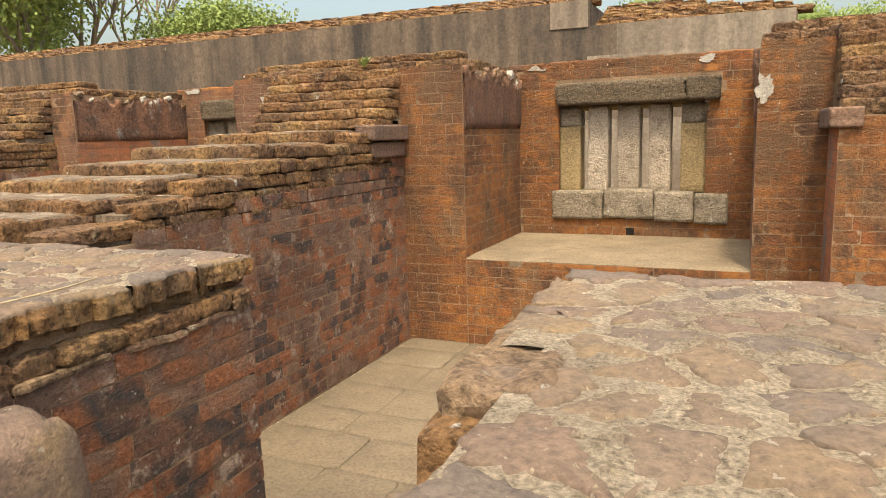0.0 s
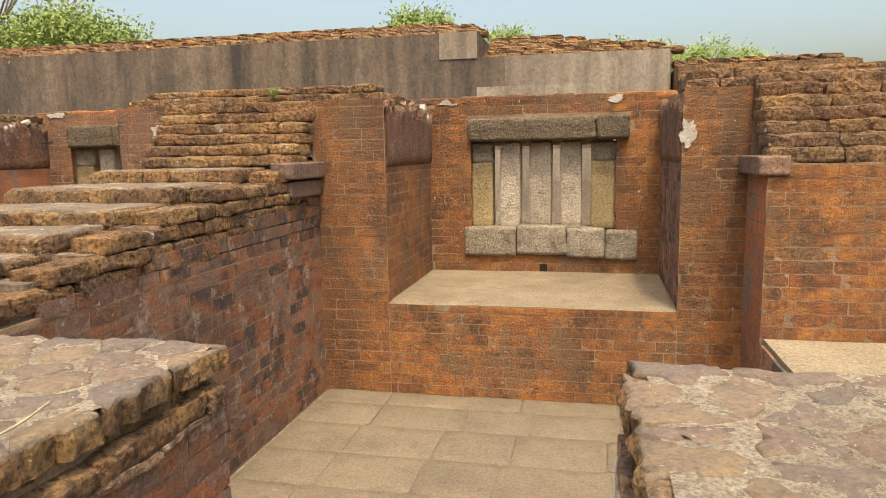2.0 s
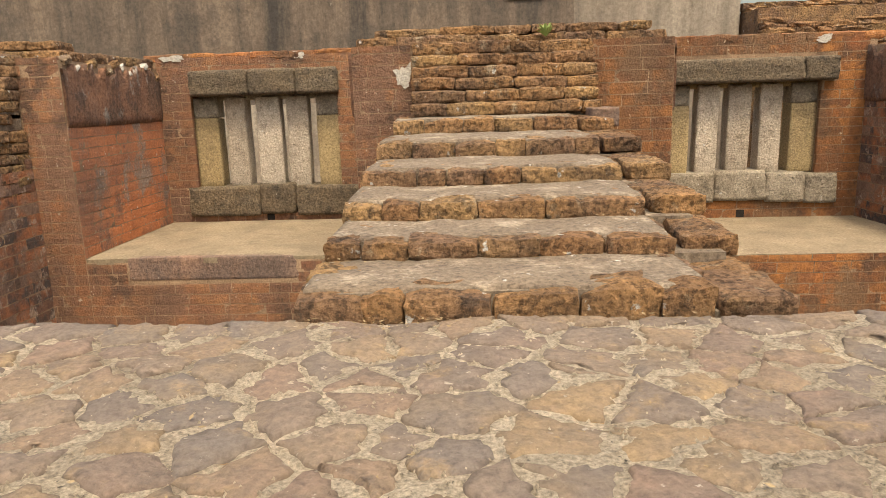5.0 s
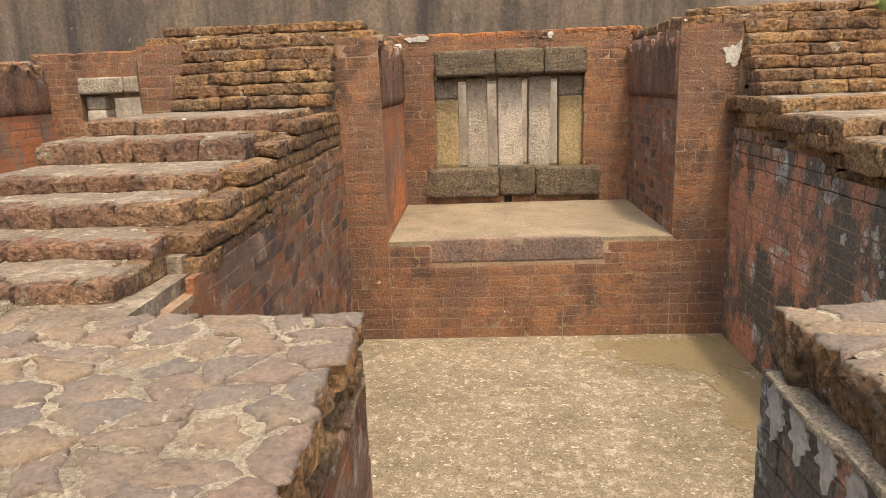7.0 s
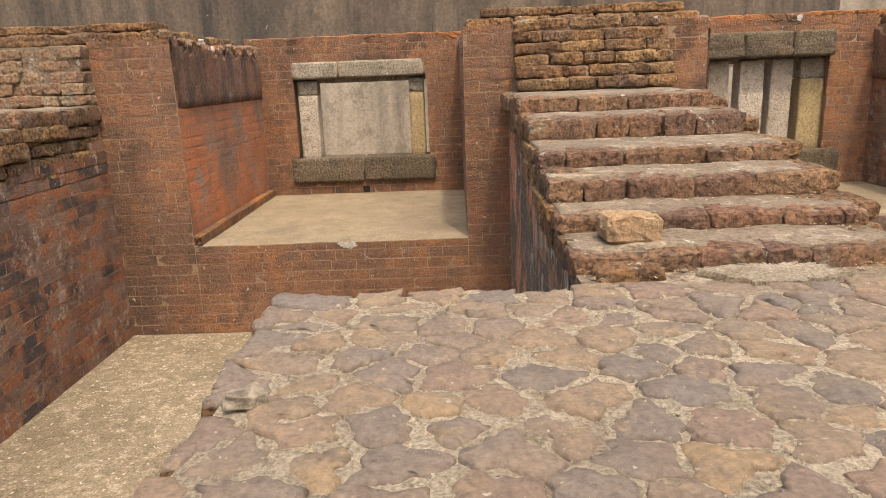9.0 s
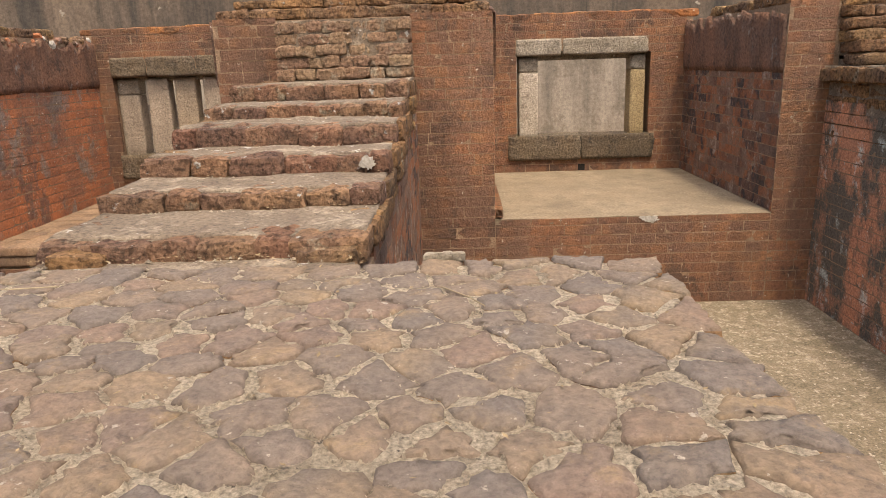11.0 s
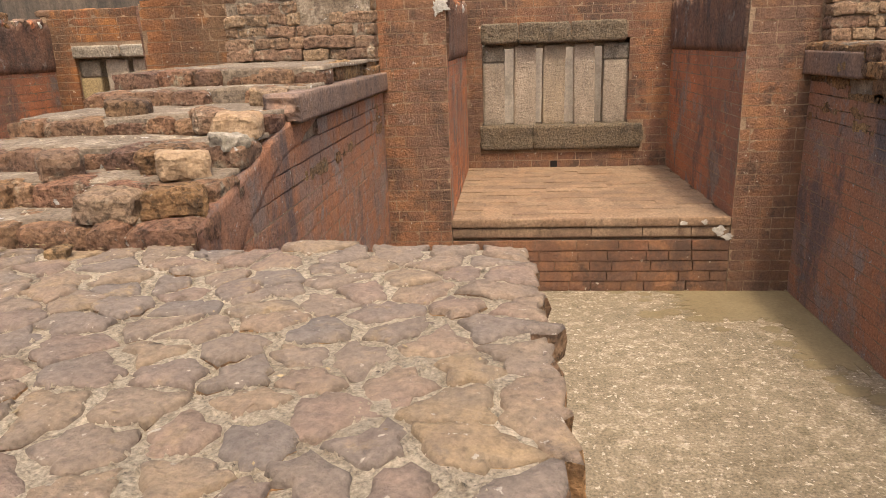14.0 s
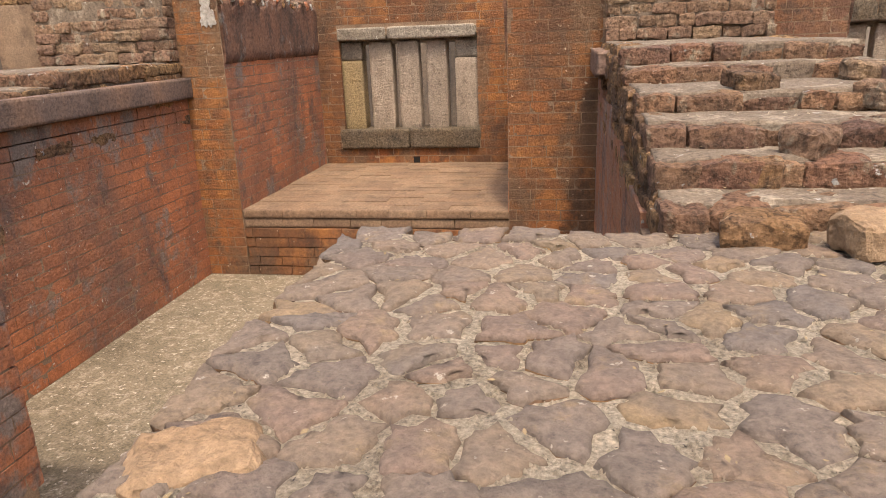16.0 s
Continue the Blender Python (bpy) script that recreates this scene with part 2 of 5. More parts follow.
M_DARKPLASTER = material("dark_plaster", [(0.16, 0.095, 0.065), (0.25, 0.125, 0.075), (0.18, 0.115, 0.085)], per_piece=False, stain=(0.055, 0.043, 0.037), stain_amount=0.85, stain_scale=5, streak=0.35, grain=45, grain_amount=0.5,
                         bump=0.9, bump_scale=55, patch=(0.34, 0.30, 0.26), patch_amount=0.16, patch_scale=5, blotch=(0.07, 0.052, 0.045), blotch_scale=6, fleck=LIME, fleck_cut=0.71, deep=0.02)
M_SMOKED = material("smoked_plaster", [(0.22, 0.135, 0.095), (0.27, 0.165, 0.115), (0.20, 0.135, 0.105), (0.29, 0.19, 0.14)], per_piece=False, stain=(0.085, 0.068, 0.06), stain_amount=0.9, stain_scale=2.4, streak=0.4, grain=60, grain_amount=0.5,
                    bump=0.8, bump_scale=50, patch=(0.30, 0.17, 0.10), patch_amount=0.3, patch_scale=3, patch_soft=0.2, blotch=(0.075, 0.064, 0.06), blotch_amount=0.7, blotch_scale=2.2, blotch_cut=0.55, blotch_squash=0.35, fleck=(0.40, 0.36, 0.30), fleck_cut=0.69)
M_FLOOR_GRIT = material("cell_floor_grit", [(0.175, 0.135, 0.085), (0.25, 0.20, 0.135), (0.20, 0.155, 0.10)], per_piece=False, stain=(0.14, 0.11, 0.07), stain_amount=0.75, stain_scale=2.2, grain=80, grain_amount=0.55, bump=0.8,
                        bump_scale=60, patch=(0.37, 0.305, 0.22), patch_amount=0.5, patch_scale=17, blotch=(0.135, 0.108, 0.062), blotch_amount=0.6, blotch_scale=14, blotch_cut=0.53, fleck=(0.46, 0.39, 0.30), fleck_cut=0.61, fleck_scale=36, patch_soft=0.1)
M_FLAG = material("floor_flagstone", [(0.165, 0.132, 0.090), (0.205, 0.163, 0.112), (0.150, 0.121, 0.085)], spread=0.5, stain=(0.12, 0.095, 0.065), stain_amount=0.6, stain_scale=3, grain=60, grain_amount=0.3, bump=0.4,
                  blotch=(0.14, 0.112, 0.078), blotch_scale=8, fleck=(0.30, 0.25, 0.18), fleck_cut=0.69)
M_PAVER = material("platform_brick", [(0.210, 0.137, 0.083), (0.294, 0.196, 0.122), (0.252, 0.157, 0.093), (0.179, 0.122, 0.083)], spread=0.4, stain=(0.116, 0.080, 0.054), stain_amount=0.6, stain_scale=4, grain=60, grain_amount=0.4, bump=0.6,
                   blotch=(0.137, 0.093, 0.061), blotch_scale=9)
M_GRANITE = material("pale_granite", [(0.47, 0.39, 0.30), (0.56, 0.48, 0.38), (0.43, 0.36, 0.28), (0.50, 0.40, 0.27)], spread=0.2, stain=(0.16, 0.13, 0.10), stain_amount=0.4, stain_scale=6, streak=0.4, grain=75, grain_amount=0.45,
                     bump=1.0, bump_scale=50, deep=0.02, blotch=(0.22, 0.175, 0.13), blotch_scale=18, fleck=(0.56, 0.53, 0.47), fleck_cut=0.67, fleck_scale=22)
M_GRANITE_BROWN = material("brown_granite", [(0.37, 0.29, 0.21), (0.44, 0.35, 0.26), (0.33, 0.265, 0.20), (0.41, 0.31, 0.20)], spread=0.2, stain=(0.16, 0.13, 0.10), stain_amount=0.6, stain_scale=6, streak=0.4, grain=75, grain_amount=0.35,
                     bump=1.0, bump_scale=50, deep=0.02, blotch=(0.22, 0.175, 0.13), blotch_scale=18, fleck=(0.56, 0.53, 0.47), fleck_cut=0.69, fleck_scale=22)
M_OCHRE = material("ochre_jamb_stone", [(0.33, 0.24, 0.12), (0.41, 0.31, 0.165)], spread=0.3, stain=(0.18, 0.135, 0.08), stain_amount=0.6, stain_scale=6, streak=0.3, grain=75, grain_amount=0.5, bump=0.9, bump_scale=45)
M_DARKSTONE = material("dark_lintel_stone", [(0.10, 0.077, 0.053), (0.155, 0.12, 0.082), (0.125, 0.095, 0.064)], spread=0.4, stain=(0.20, 0.135, 0.07), stain_amount=0.4, stain_scale=6, grain=60, grain_amount=0.6, bump=1.0, bump_scale=36,
                       deep=0.03, blotch=(0.05, 0.043, 0.036), blotch_scale=9, fleck=(0.40, 0.36, 0.29), fleck_cut=0.69)
M_PALESILL = material("pale_sill_stone", [(0.28, 0.23, 0.165), (0.40, 0.345, 0.27)], spread=0.4, stain=(0.11, 0.088, 0.065), stain_amount=0.6, stain_scale=8, grain=70, grain_amount=0.5, bump=1.0, bump_scale=40, deep=0.02,
                      blotch=(0.10, 0.08, 0.06), blotch_scale=9, fleck=LIME, fleck_cut=0.66, fleck_scale=16)
M_HIGH = material("stained_high_wall", [(0.146, 0.107, 0.077), (0.189, 0.142, 0.103), (0.163, 0.122, 0.090)], spread=0.97, patch=(0.053, 0.046, 0.040), patch_amount=0.62, patch_scale=1.3, patch_squash=0.1, stain=(0.047, 0.041, 0.036), stain_amount=0.8, stain_scale=1.1, streak=0.14, grain=30, grain_amount=0.35, bump=0.3,
                  bump_scale=30, blotch=(0.073, 0.062, 0.052), blotch_scale=2.2, fleck=(0.310, 0.267, 0.215), fleck_cut=0.70, fleck_scale=5, patch_soft=0.16, deep=0.006)
M_HIGHPALE = material("pale_high_wall", [(0.238, 0.189, 0.145), (0.352, 0.295, 0.229), (0.282, 0.229, 0.176)], spread=0.3, stain=(0.070, 0.055, 0.044), stain_amount=0.75, stain_scale=3.0, streak=0.12, grain=30, grain_amount=0.3, bump=0.3,
                      blotch=(0.150, 0.119, 0.088), blotch_scale=3)
M_EARTH = material("dry_earth", [(0.24, 0.185, 0.12), (0.33, 0.265, 0.18)], per_piece=False, stain=(0.19, 0.15, 0.085), stain_amount=0.4, grain=80, grain_amount=0.5, bump=0.7, bump_scale=60)
M_WHITE = material("lime_patch", [(0.42, 0.38, 0.32), (0.52, 0.48, 0.42)], stain_amount=0.4, stain_scale=12, stain=(0.25, 0.20, 0.155), bump=0.6, blotch=(0.3, 0.25, 0.2), blotch_scale=20)
M_YELLOW = material("yellow_sandstone", [(0.310, 0.202, 0.116), (0.387, 0.267, 0.163)], stain=(0.258, 0.146, 0.069), stain_amount=0.5, stain_scale=9, grain=60, grain_amount=0.4, bump=0.9, bump_scale=34, deep=0.02)
M_LEAF = material("foliage", [(0.14, 0.19, 0.045), (0.21, 0.28, 0.075), (0.27, 0.33, 0.11)], per_piece=False, stain_amount=0.1, grain_amount=0.2, bump=0.0, rough=0.7)
M_BARK = material("bark", [(0.20, 0.16, 0.12), (0.30, 0.25, 0.19)], per_piece=False, grain=40)
M_TWIG = material("dry_twig", [(0.34, 0.26, 0.16), (0.42, 0.34, 0.22)], stain_amount=0.2, bump=0.2)
M_DRYLEAF = material("dry_leaf", [(0.24, 0.16, 0.08), (0.33, 0.24, 0.13), (0.18, 0.12, 0.065)], per_piece=False, stain_amount=0.2, bump=0.1)
# near-black colour painted for the shade inside the drain holes
M_VOID = material("hole_shade", [(0.012, 0.01, 0.009), (0.02, 0.016, 0.013)], per_piece=False, stain_amount=0.1)


# ---- mesh helpers ----
def mesh_of(name, verts, faces, mat, smooth=False):
    me = bpy.data.meshes.new(name)
    me.from_pydata(verts, [], faces)
    me.materials.append(mat)
    if smooth:
        for p in me.polygons:
            p.use_smooth = True
    return me


def boxes_mesh(name, boxes, mat):
    """One mesh of several boxes (x0, x1, y0, y1, z0, z1)."""
    verts, faces = [], []
    for x0, x1, y0, y1, z0, z1 in boxes:
        k = len(verts)
        verts += [(x, y, z) for x in (x0, x1) for y in (y0, y1) for z in (z0, z1)]
        faces += [[k + i for i in f] for f in ((0, 1, 3, 2), (4, 6, 7, 5), (0, 4, 5, 1), (2, 3, 7, 6), (0, 2, 6, 4), (1, 5, 7, 3))]
    return mesh_of(name, verts, faces, mat)


def structure(name, me, label, category):
    return tagged(new(name, me), label, category, kind="structure")


def lattice(name, n, round_by, jitter, mat, seed, smooth=True, flat_top=False):
    """A rounded, uneven block that fills about -0.5 to 0.5 on each axis."""
    r = random.Random(seed)
    off = Vector((r.uniform(0, 50), r.uniform(0, 50), r.uniform(0, 50)))
    index, verts, faces = {}, [], []

    def vert(i, j, k):
        if (i, j, k) not in index:
            p = Vector((i / n - 0.5, j / n - 0.5, k / n - 0.5))
            near = sum(1 for c in (i, j, k) if c in (0, n))
            q = p.copy()
            if near >= 2:
                q *= 1 - round_by * (0.55 if near == 2 else 1.0)
            d = noise.noise_vector(p * 2.6 + off) * jitter + noise.noise_vector(p * 7.5 + off) * jitter * 0.7 + noise.noise_vector(p * 15.0 + off) * jitter * 0.45
            if flat_top and k == n:
                d.z *= 0.25
            index[i, j, k] = len(verts)
            verts.append(q + d)
        return index[i, j, k]

    for a in range(n):
        for c in range(n):
            for s in (0, n):
                for quad in ([(s, a, c), (s, a + 1, c), (s, a + 1, c + 1), (s, a, c + 1)], [(a, s, c), (a, s, c + 1), (a + 1, s, c + 1), (a + 1, s, c)],
                             [(a, c, s), (a + 1, c, s), (a + 1, c + 1, s), (a, c + 1, s)]):
                    faces.append([vert(*v) for v in (quad if s else quad[::-1])])
    return mesh_of(name, verts, faces, mat, smooth)


def rough_stone(name, dims, seg, amp, corner, mat, seed, smooth=False):
    """A hewn block of the given size, scaled to a unit cube: broken faces, edges worn off by 'corner' metres."""
    r = random.Random(seed)
    off = Vector((r.uniform(0, 50), r.uniform(0, 50), r.uniform(0, 50)))
    dv = Vector(dims)
    index, verts, faces = {}, [], []

    def vert(*ijk):
        if ijk not in index:
            p = Vector([c / s - 0.5 for c, s in zip(ijk, seg)])
            real = Vector([a * d for a, d in zip(p, dv)])
            near = [c in (0, s) for c, s in zip(ijk, seg)]
            if sum(near) >= 2:
                for a in range(3):
                    if near[a]:
                        real[a] -= math.copysign(corner * (0.6 if sum(near) == 2 else 1.0) * (0.4 + 1.2 * abs(noise.noise(real * 11 + off))), real[a])
            d = noise.noise_vector(real * 9 + off) * amp + noise.noise_vector(real * 26 + off) * amp * 0.6 + noise.noise_vector(real * 60 + off) * amp * 0.3
            real += d
            index[ijk] = len(verts)
            verts.append([a / q for a, q in zip(real, dv)])
        return index[ijk]

    for ax in range(3):
        a1, a2 = (ax + 1) % 3, (ax + 2) % 3
        for u in range(seg[a1]):
            for v in range(seg[a2]):
                for s in (0, seg[ax]):
                    quad = []
                    for du, dw in ((0, 0), (1, 0), (1, 1), (0, 1)):
                        c = [0, 0, 0]
                        c[ax], c[a1], c[a2] = s, u + du, v + dw
                        quad.append(vert(*c))
                    faces.append(quad if s else quad[::-1])
    return mesh_of(name, verts, faces, mat, smooth)


MESHES = {}


def variants(kind, mat, count, n, round_by, jitter, smooth=True, flat_top=False):
    key = (kind, mat.name)
    if key not in MESHES:
        MESHES[key] = [lattice(kind, n, round_by, jitter, mat, 100 + i, smooth, flat_top) for i in range(count)]
    return rng.choice(MESHES[key])


def piece(name, me, parent, loc, size, rz=0.0, rx=0.0, ry=0.0):
    ob = new(name, me)
    ob.matrix_basis = Matrix.LocRotScale(loc, Euler((rx, ry, rz)), size)
    ob.parent = parent
    return ob


def brick_mesh(mat):
    """A worn brick of nominal size, open at the back: its face is uneven and its edges are chipped away."""
    key = ("brick", mat.name)
    if key not in MESHES:
        MESHES[key] = []
        for i in range(16):
            r = random.Random(i)
            verts, faces = [], []
            for k in range(3):
                for j in range(5):
                    rim = (j in (0, 4)) + (k in (0, 2))
                    x, z = (j / 4 - 0.5) * 0.22, (k / 2 - 0.5) * 0.063
                    verts.append((x + r.uniform(-1, 1) * (0.0018 if rim else 0.008), -0.025 + (r.uniform(0.0002, 0.0016) * rim if rim else r.uniform(-0.0006, 0.0006)), z + r.uniform(-1, 1) * 0.0020))
            ring = [0, 1, 2, 3, 4, 9, 14, 13, 12, 11, 10, 5]
            for k in range(2):
                for j in range(4):
                    q = k * 5 + j
                    faces.append((q, q + 1, q + 6, q + 5))
            verts += [(verts[q][0], 0.0, verts[q][2]) for q in ring]
            for q in range(12):
                faces.append((15 + q, 15 + (q + 1) % 12, ring[(q + 1) % 12], ring[q]))
            MESHES[key].append(mesh_of("brick", verts, faces, mat))
    return rng.choice(MESHES[key])


COURSE = 0.068


def brick_face(parent, x, y, normal, length, z0, z1, mat, top=None, holes=(), joined=False):
    """Courses of bricks on an upright face that starts at (x, y) and runs along +x (normal 's', facing -y) or along +y (normal 'e' facing +x, 'w' facing -x)."""
    z, sv, sf = z0, [], []
    while z + COURSE * 0.6 < z1:
        h = min(COURSE, z1 - z)
        mid_z = z + h * 0.5
        cuts = sorted((hu0, hu1) for hu0, hu1, hz0, hz1 in holes if hz0 < mid_z < hz1)
        free, at = [], 0.0
        for hu0, hu1 in cuts:
            if hu0 > at:
                free.append((at, hu0))
            at = max(at, hu1)
        if at < length:
            free.append((at, length))
        laid = []
        for f0, f1 in free:
            u = f0 - rng.uniform(0.02, 0.2)
            while u < f1:
                w = rng.choice((0.16, 0.19, 0.22, 0.24, 0.26, 0.14))
                if f1 - u - w < 0.05:
                    w = f1 - u
                if u + w - max(u, f0) > 0.03:
                    laid.append((max(u, f0), u + w))
                u += w
        for a, c in laid:
            mid = (a + c) / 2
            if top and z + h > top(mid) + 0.01:
                continue
            out = 0.0226 + rng.uniform(-0.0015, 0.0016)
            size = ((c - a - 0.0055) / 0.22, 1, (h - 0.0065) / 0.063)
            if normal == "s":
                loc, rz = (x + mid, y + out, z + h / 2), 0.0
            elif normal == "e":
                loc, rz = (x - out, y + mid, z + h / 2), math.pi / 2
            else:
                loc, rz = (x + out, y + mid, z + h / 2), -math.pi / 2
            rz += rng.uniform(-0.004, 0.004)
            if not joined:
                piece("brick", brick_mesh(mat), parent, loc, size, rz)
                continue
            m, k, me = Matrix.LocRotScale(loc, Euler((0, 0, rz)), size), len(sv), brick_mesh(mat)
            sv += [m @ v.co for v in me.vertices]
            sf += [[k + q for q in p.vertices] for p in me.polygons]
        z += h
    if joined:
        ob = tagged(new("brick_courses", mesh_of("brick_courses", sv, sf, mat)), kind="stuff")
        ob.parent = parent


def stone_row(parent, x0, x1, y, z0, z1, depth, mat=None, wmin=0.16, wmax=0.32, axis="x", out=0.015, name="stone", gaps=0.0):
    """A row of rough stones with its face at y (axis x) or, along axis y, at x0 facing +x (out > 0) or -x."""
    mat = mat or M_ROUGH
    u, end = (x0, x1)
    while u < end - 0.02:
        w = rng.uniform(wmin, wmax)
        if end - u - w < wmin * 0.6:
            w = end - u
        h = z1 - z0
        zz = z0 + h / 2 + rng.uniform(-0.004, 0.004)
        key = ("hewn", mat.name, w > 0.2)
        if key not in MESHES:
            MESHES[key] = [rough_stone("stone", (0.27 if w > 0.2 else 0.15, 0.2, 0.07), (11 if w > 0.2 else 6, 5, 4), 0.0105, 0.011, mat, 300 + q) for q in range(16)]
        me = rng.choice(MESHES[key])
        d = depth * rng.uniform(0.92, 1.08)
        back = 0.0
        if gaps and rng.random() < gaps:
            back, zz, h = 0.045, zz - h * 0.1, h * 0.8
        if axis == "x":
            piece(name, me, parent, (u + w / 2, y + back + d / 2 - rng.uniform(0, out), zz), (w * 1.01, d, h * 1.02), rng.uniform(-0.03, 0.03))
        else:
            s = 1 if out > 0 else -1
            piece(name, me, parent, (y - s * (d / 2 - rng.uniform(0, abs(out))), u + w / 2, zz), (w * 1.01, d, h * 1.0), s * math.pi / 2 + rng.uniform(-0.03, 0.03))
        u += w


# ---- plan ----
FRONT, INNER, PIER, TOP = 0.35, 1.57, 4.28, 1.96
# xl, xr: side walls; pl, pr: niche; ph: platform height; yb: back wall; sill, head: window's clear height; wx: window's ends
CELLS = [
    dict(xl=-2.22, xr=0.34, pl=-1.77, pr=-0.01, ph=0.60, yb=5.52, s0=0.73, sill=0.95, head=1.63, lt=1.79, wx=(-1.42, -0.36), lx=(-1.46, -0.24), sx=(-1.50, -0.17),
         posts=[(-1.42, -1.28), (-1.22, -1.06), (-0.99, -0.82), (-0.75, -0.59), (-0.52, -0.36)], hole=-0.876),
    dict(xl=-5.63, xr=-3.30, pl=-5.38, pr=-3.63, ph=0.65, yb=5.59, s0=0.70, sill=0.93, head=1.65, lt=1.83, wx=(-5.11, -4.00), lx=(-5.12, -3.96), sx=(-5.22, -3.84),
         posts=[(-5.11, -4.95), (-4.88, -4.72), (-4.64, -4.45), (-4.40, -4.23), (-4.16, -4.00)], hole=-4.57),
    dict(xl=-9.07, xr=-6.56, pl=-8.59, pr=-6.83, ph=0.60, yb=6.18, s0=0.71, sill=0.92, head=1.62, lt=1.75, wx=(-8.27, -7.15), lx=(-8.30, -7.15), sx=(-8.37, -7.07),
         posts=[(-8.27, -8.10), (-7.29, -7.16)], hole=-7.71),
    dict(xl=-12.42, xr=-9.92, pl=-12.02, pr=-10.29, ph=0.475, yb=6.20, s0=0.64, sill=0.85, head=1.55, lt=1.71, wx=(-11.86, -10.66), lx=(-11.89, -10.66), sx=(-11.91, -10.50),
         posts=[(-11.85, -11.69), (-11.61, -11.42), (-11.36, -11.17), (-11.09, -10.91), (-10.84, -10.66)], hole=-11.26),
    dict(xl=-16.02, xr=-13.36, pl=-15.73, pr=-13.90, ph=0.46, yb=6.10, s0=0.60, sill=0.77, head=1.555, lt=1.65, wx=(-15.50, -14.32), lx=(-15.54, -14.30), sx=(-15.57, -14.28),
         posts=[(-15.50, -15.34), (-15.27, -15.06), (-15.01, -14.82), (-14.75, -14.57), (-14.50, -14.32)], hole=-14.87),
]
# paved tops of the front wall between the doorways
PAVED = [(-0.42, 1.5), (-4.16, -1.36), (-7.30, -5.09), (-10.62, -8.36), (-14.08, -11.60), (-16.4, -15.15)]
# steps: face and top of each
STAIRS = [
    dict(x0=-3.33, x1=-2.42, w0=-3.30, w1=-2.22, ys=[1.57, 1.89, 2.18, 2.54, 2.98, 3.58], zs=[1.16, 1.21, 1.27, 1.33, 1.40, 1.47]),
    dict(x0=-6.60, x1=-5.73, w0=-6.56, w1=-5.63, ys=[1.70, 1.93, 2.15, 2.42, 2.81, 3.16], zs=[1.148, 1.197, 1.27, 1.33, 1.42, 1.49]),
    dict(x0=-9.96, x1=-9.06, w0=-9.92, w1=-9.07, ys=[1.68, 2.06, 2.38, 2.68, 3.08, 3.45], zs=[1.15, 1.21, 1.28, 1.36, 1.42, 1.50]),
    dict(x0=-13.34, x1=-12.42, w0=-13.36, w1=-12.42, ys=[1.60, 1.78, 1.97, 2.24, 2.69, 2.95], zs=[1.16, 1.23, 1.30, 1.36, 1.42, 1.49]),
    dict(x0=-16.95, x1=-16.06, w0=-17.0, w1=-16.02, ys=[1.62, 1.82, 2.02, 2.33, 2.75, 3.10], zs=[1.15, 1.20, 1.26, 1.32, 1.39, 1.46]),
]

# ---- ground, floors, front wall ----
gv = [(-700, -700, -0.06), (700, -700, -0.06), (700, 700, -0.06), (-700, 700, -0.06)]
structure("ground", mesh_of("ground", gv, [(0, 1, 2, 3)], M_EARTH), "dry bare earth around the ruined monastery", "ground")
structure("floor_veranda", boxes_mesh("floor_veranda", [(-20, 5, -3.2, FRONT + 0.3, -0.3, -0.004)], M_FLOOR_GRIT), "worn veranda floor in front of the cells", "floor")
for i, c in enumerate(CELLS):
    lo, hi = c["xl"] - 0.1, c["xr"] + 0.1
    structure("floor_%d" % (i + 1), boxes_mesh("floor", [(lo, hi, FRONT + 0.301, PIER + 0.1, -0.3, -0.012 if i == 0 else 0.0)], M_FLOOR_GRIT),
              "grey stone flags on the sunken cell floor" if i == 0 else "gritty stained lime floor of a sunken cell", "floor")

wall_obs = {}
front_boxes = [(x0 + 0.0005, x1 - 0.0005, FRONT, INNER - 0.03, -0.2, 1.055) for x0, x1 in PAVED]
for i, b in enumerate(front_boxes):
    wall_obs["front", i] = structure("wall_front_%d" % i, boxes_mesh("wall_front", [(b[0] + (0.11 if i == 0 else 0), b[1], b[2], 0.721, b[4], 0.93), (b[0], b[1], 0.72, b[3], b[4], 0.93), (b[0] + (0.10 if i == 0 else 0.035), b[1] - 0.03, b[2], b[3] - 0.02, 0.93, 1.082)], M_MORTAR),
                                     "thick ruined brick front wall beside a cell doorway", "wall")

# ---- dividing walls, piers, platforms, back walls ----
def side_top(y):
    return 1.08 + 0.09 * (y - 1.9)


for i, s in enumerate(STAIRS):
    left, right = s["w0"], s["w1"]
    me = boxes_mesh("wall_side", [(left + 0.0005, right - 0.0005, INNER + 0.005, PIER, -0.2, 1.04)], M_MORTAR)
    wall_obs["side", i] = structure("wall_side_%d" % (i + 1), me, "dark weathered brick dividing wall of a cell", "wall")
    nl = CELLS[i + 1]["pr"] if i + 1 < len(CELLS) else left - 0.35
    nr = CELLS[i]["pl"]
    back = max(CELLS[i]["yb"], CELLS[min(i + 1, 4)]["yb"])
    me = boxes_mesh("wall_pier", [(nl + 0.0005, nr - 0.0005, PIER + 0.0005, back + 0.4, -0.2, 1.86)], M_MORTAR)
    wall_obs["pier", i] = structure("wall_pier_%d" % (i + 1), me, "orange brick pier between two niches", "wall")
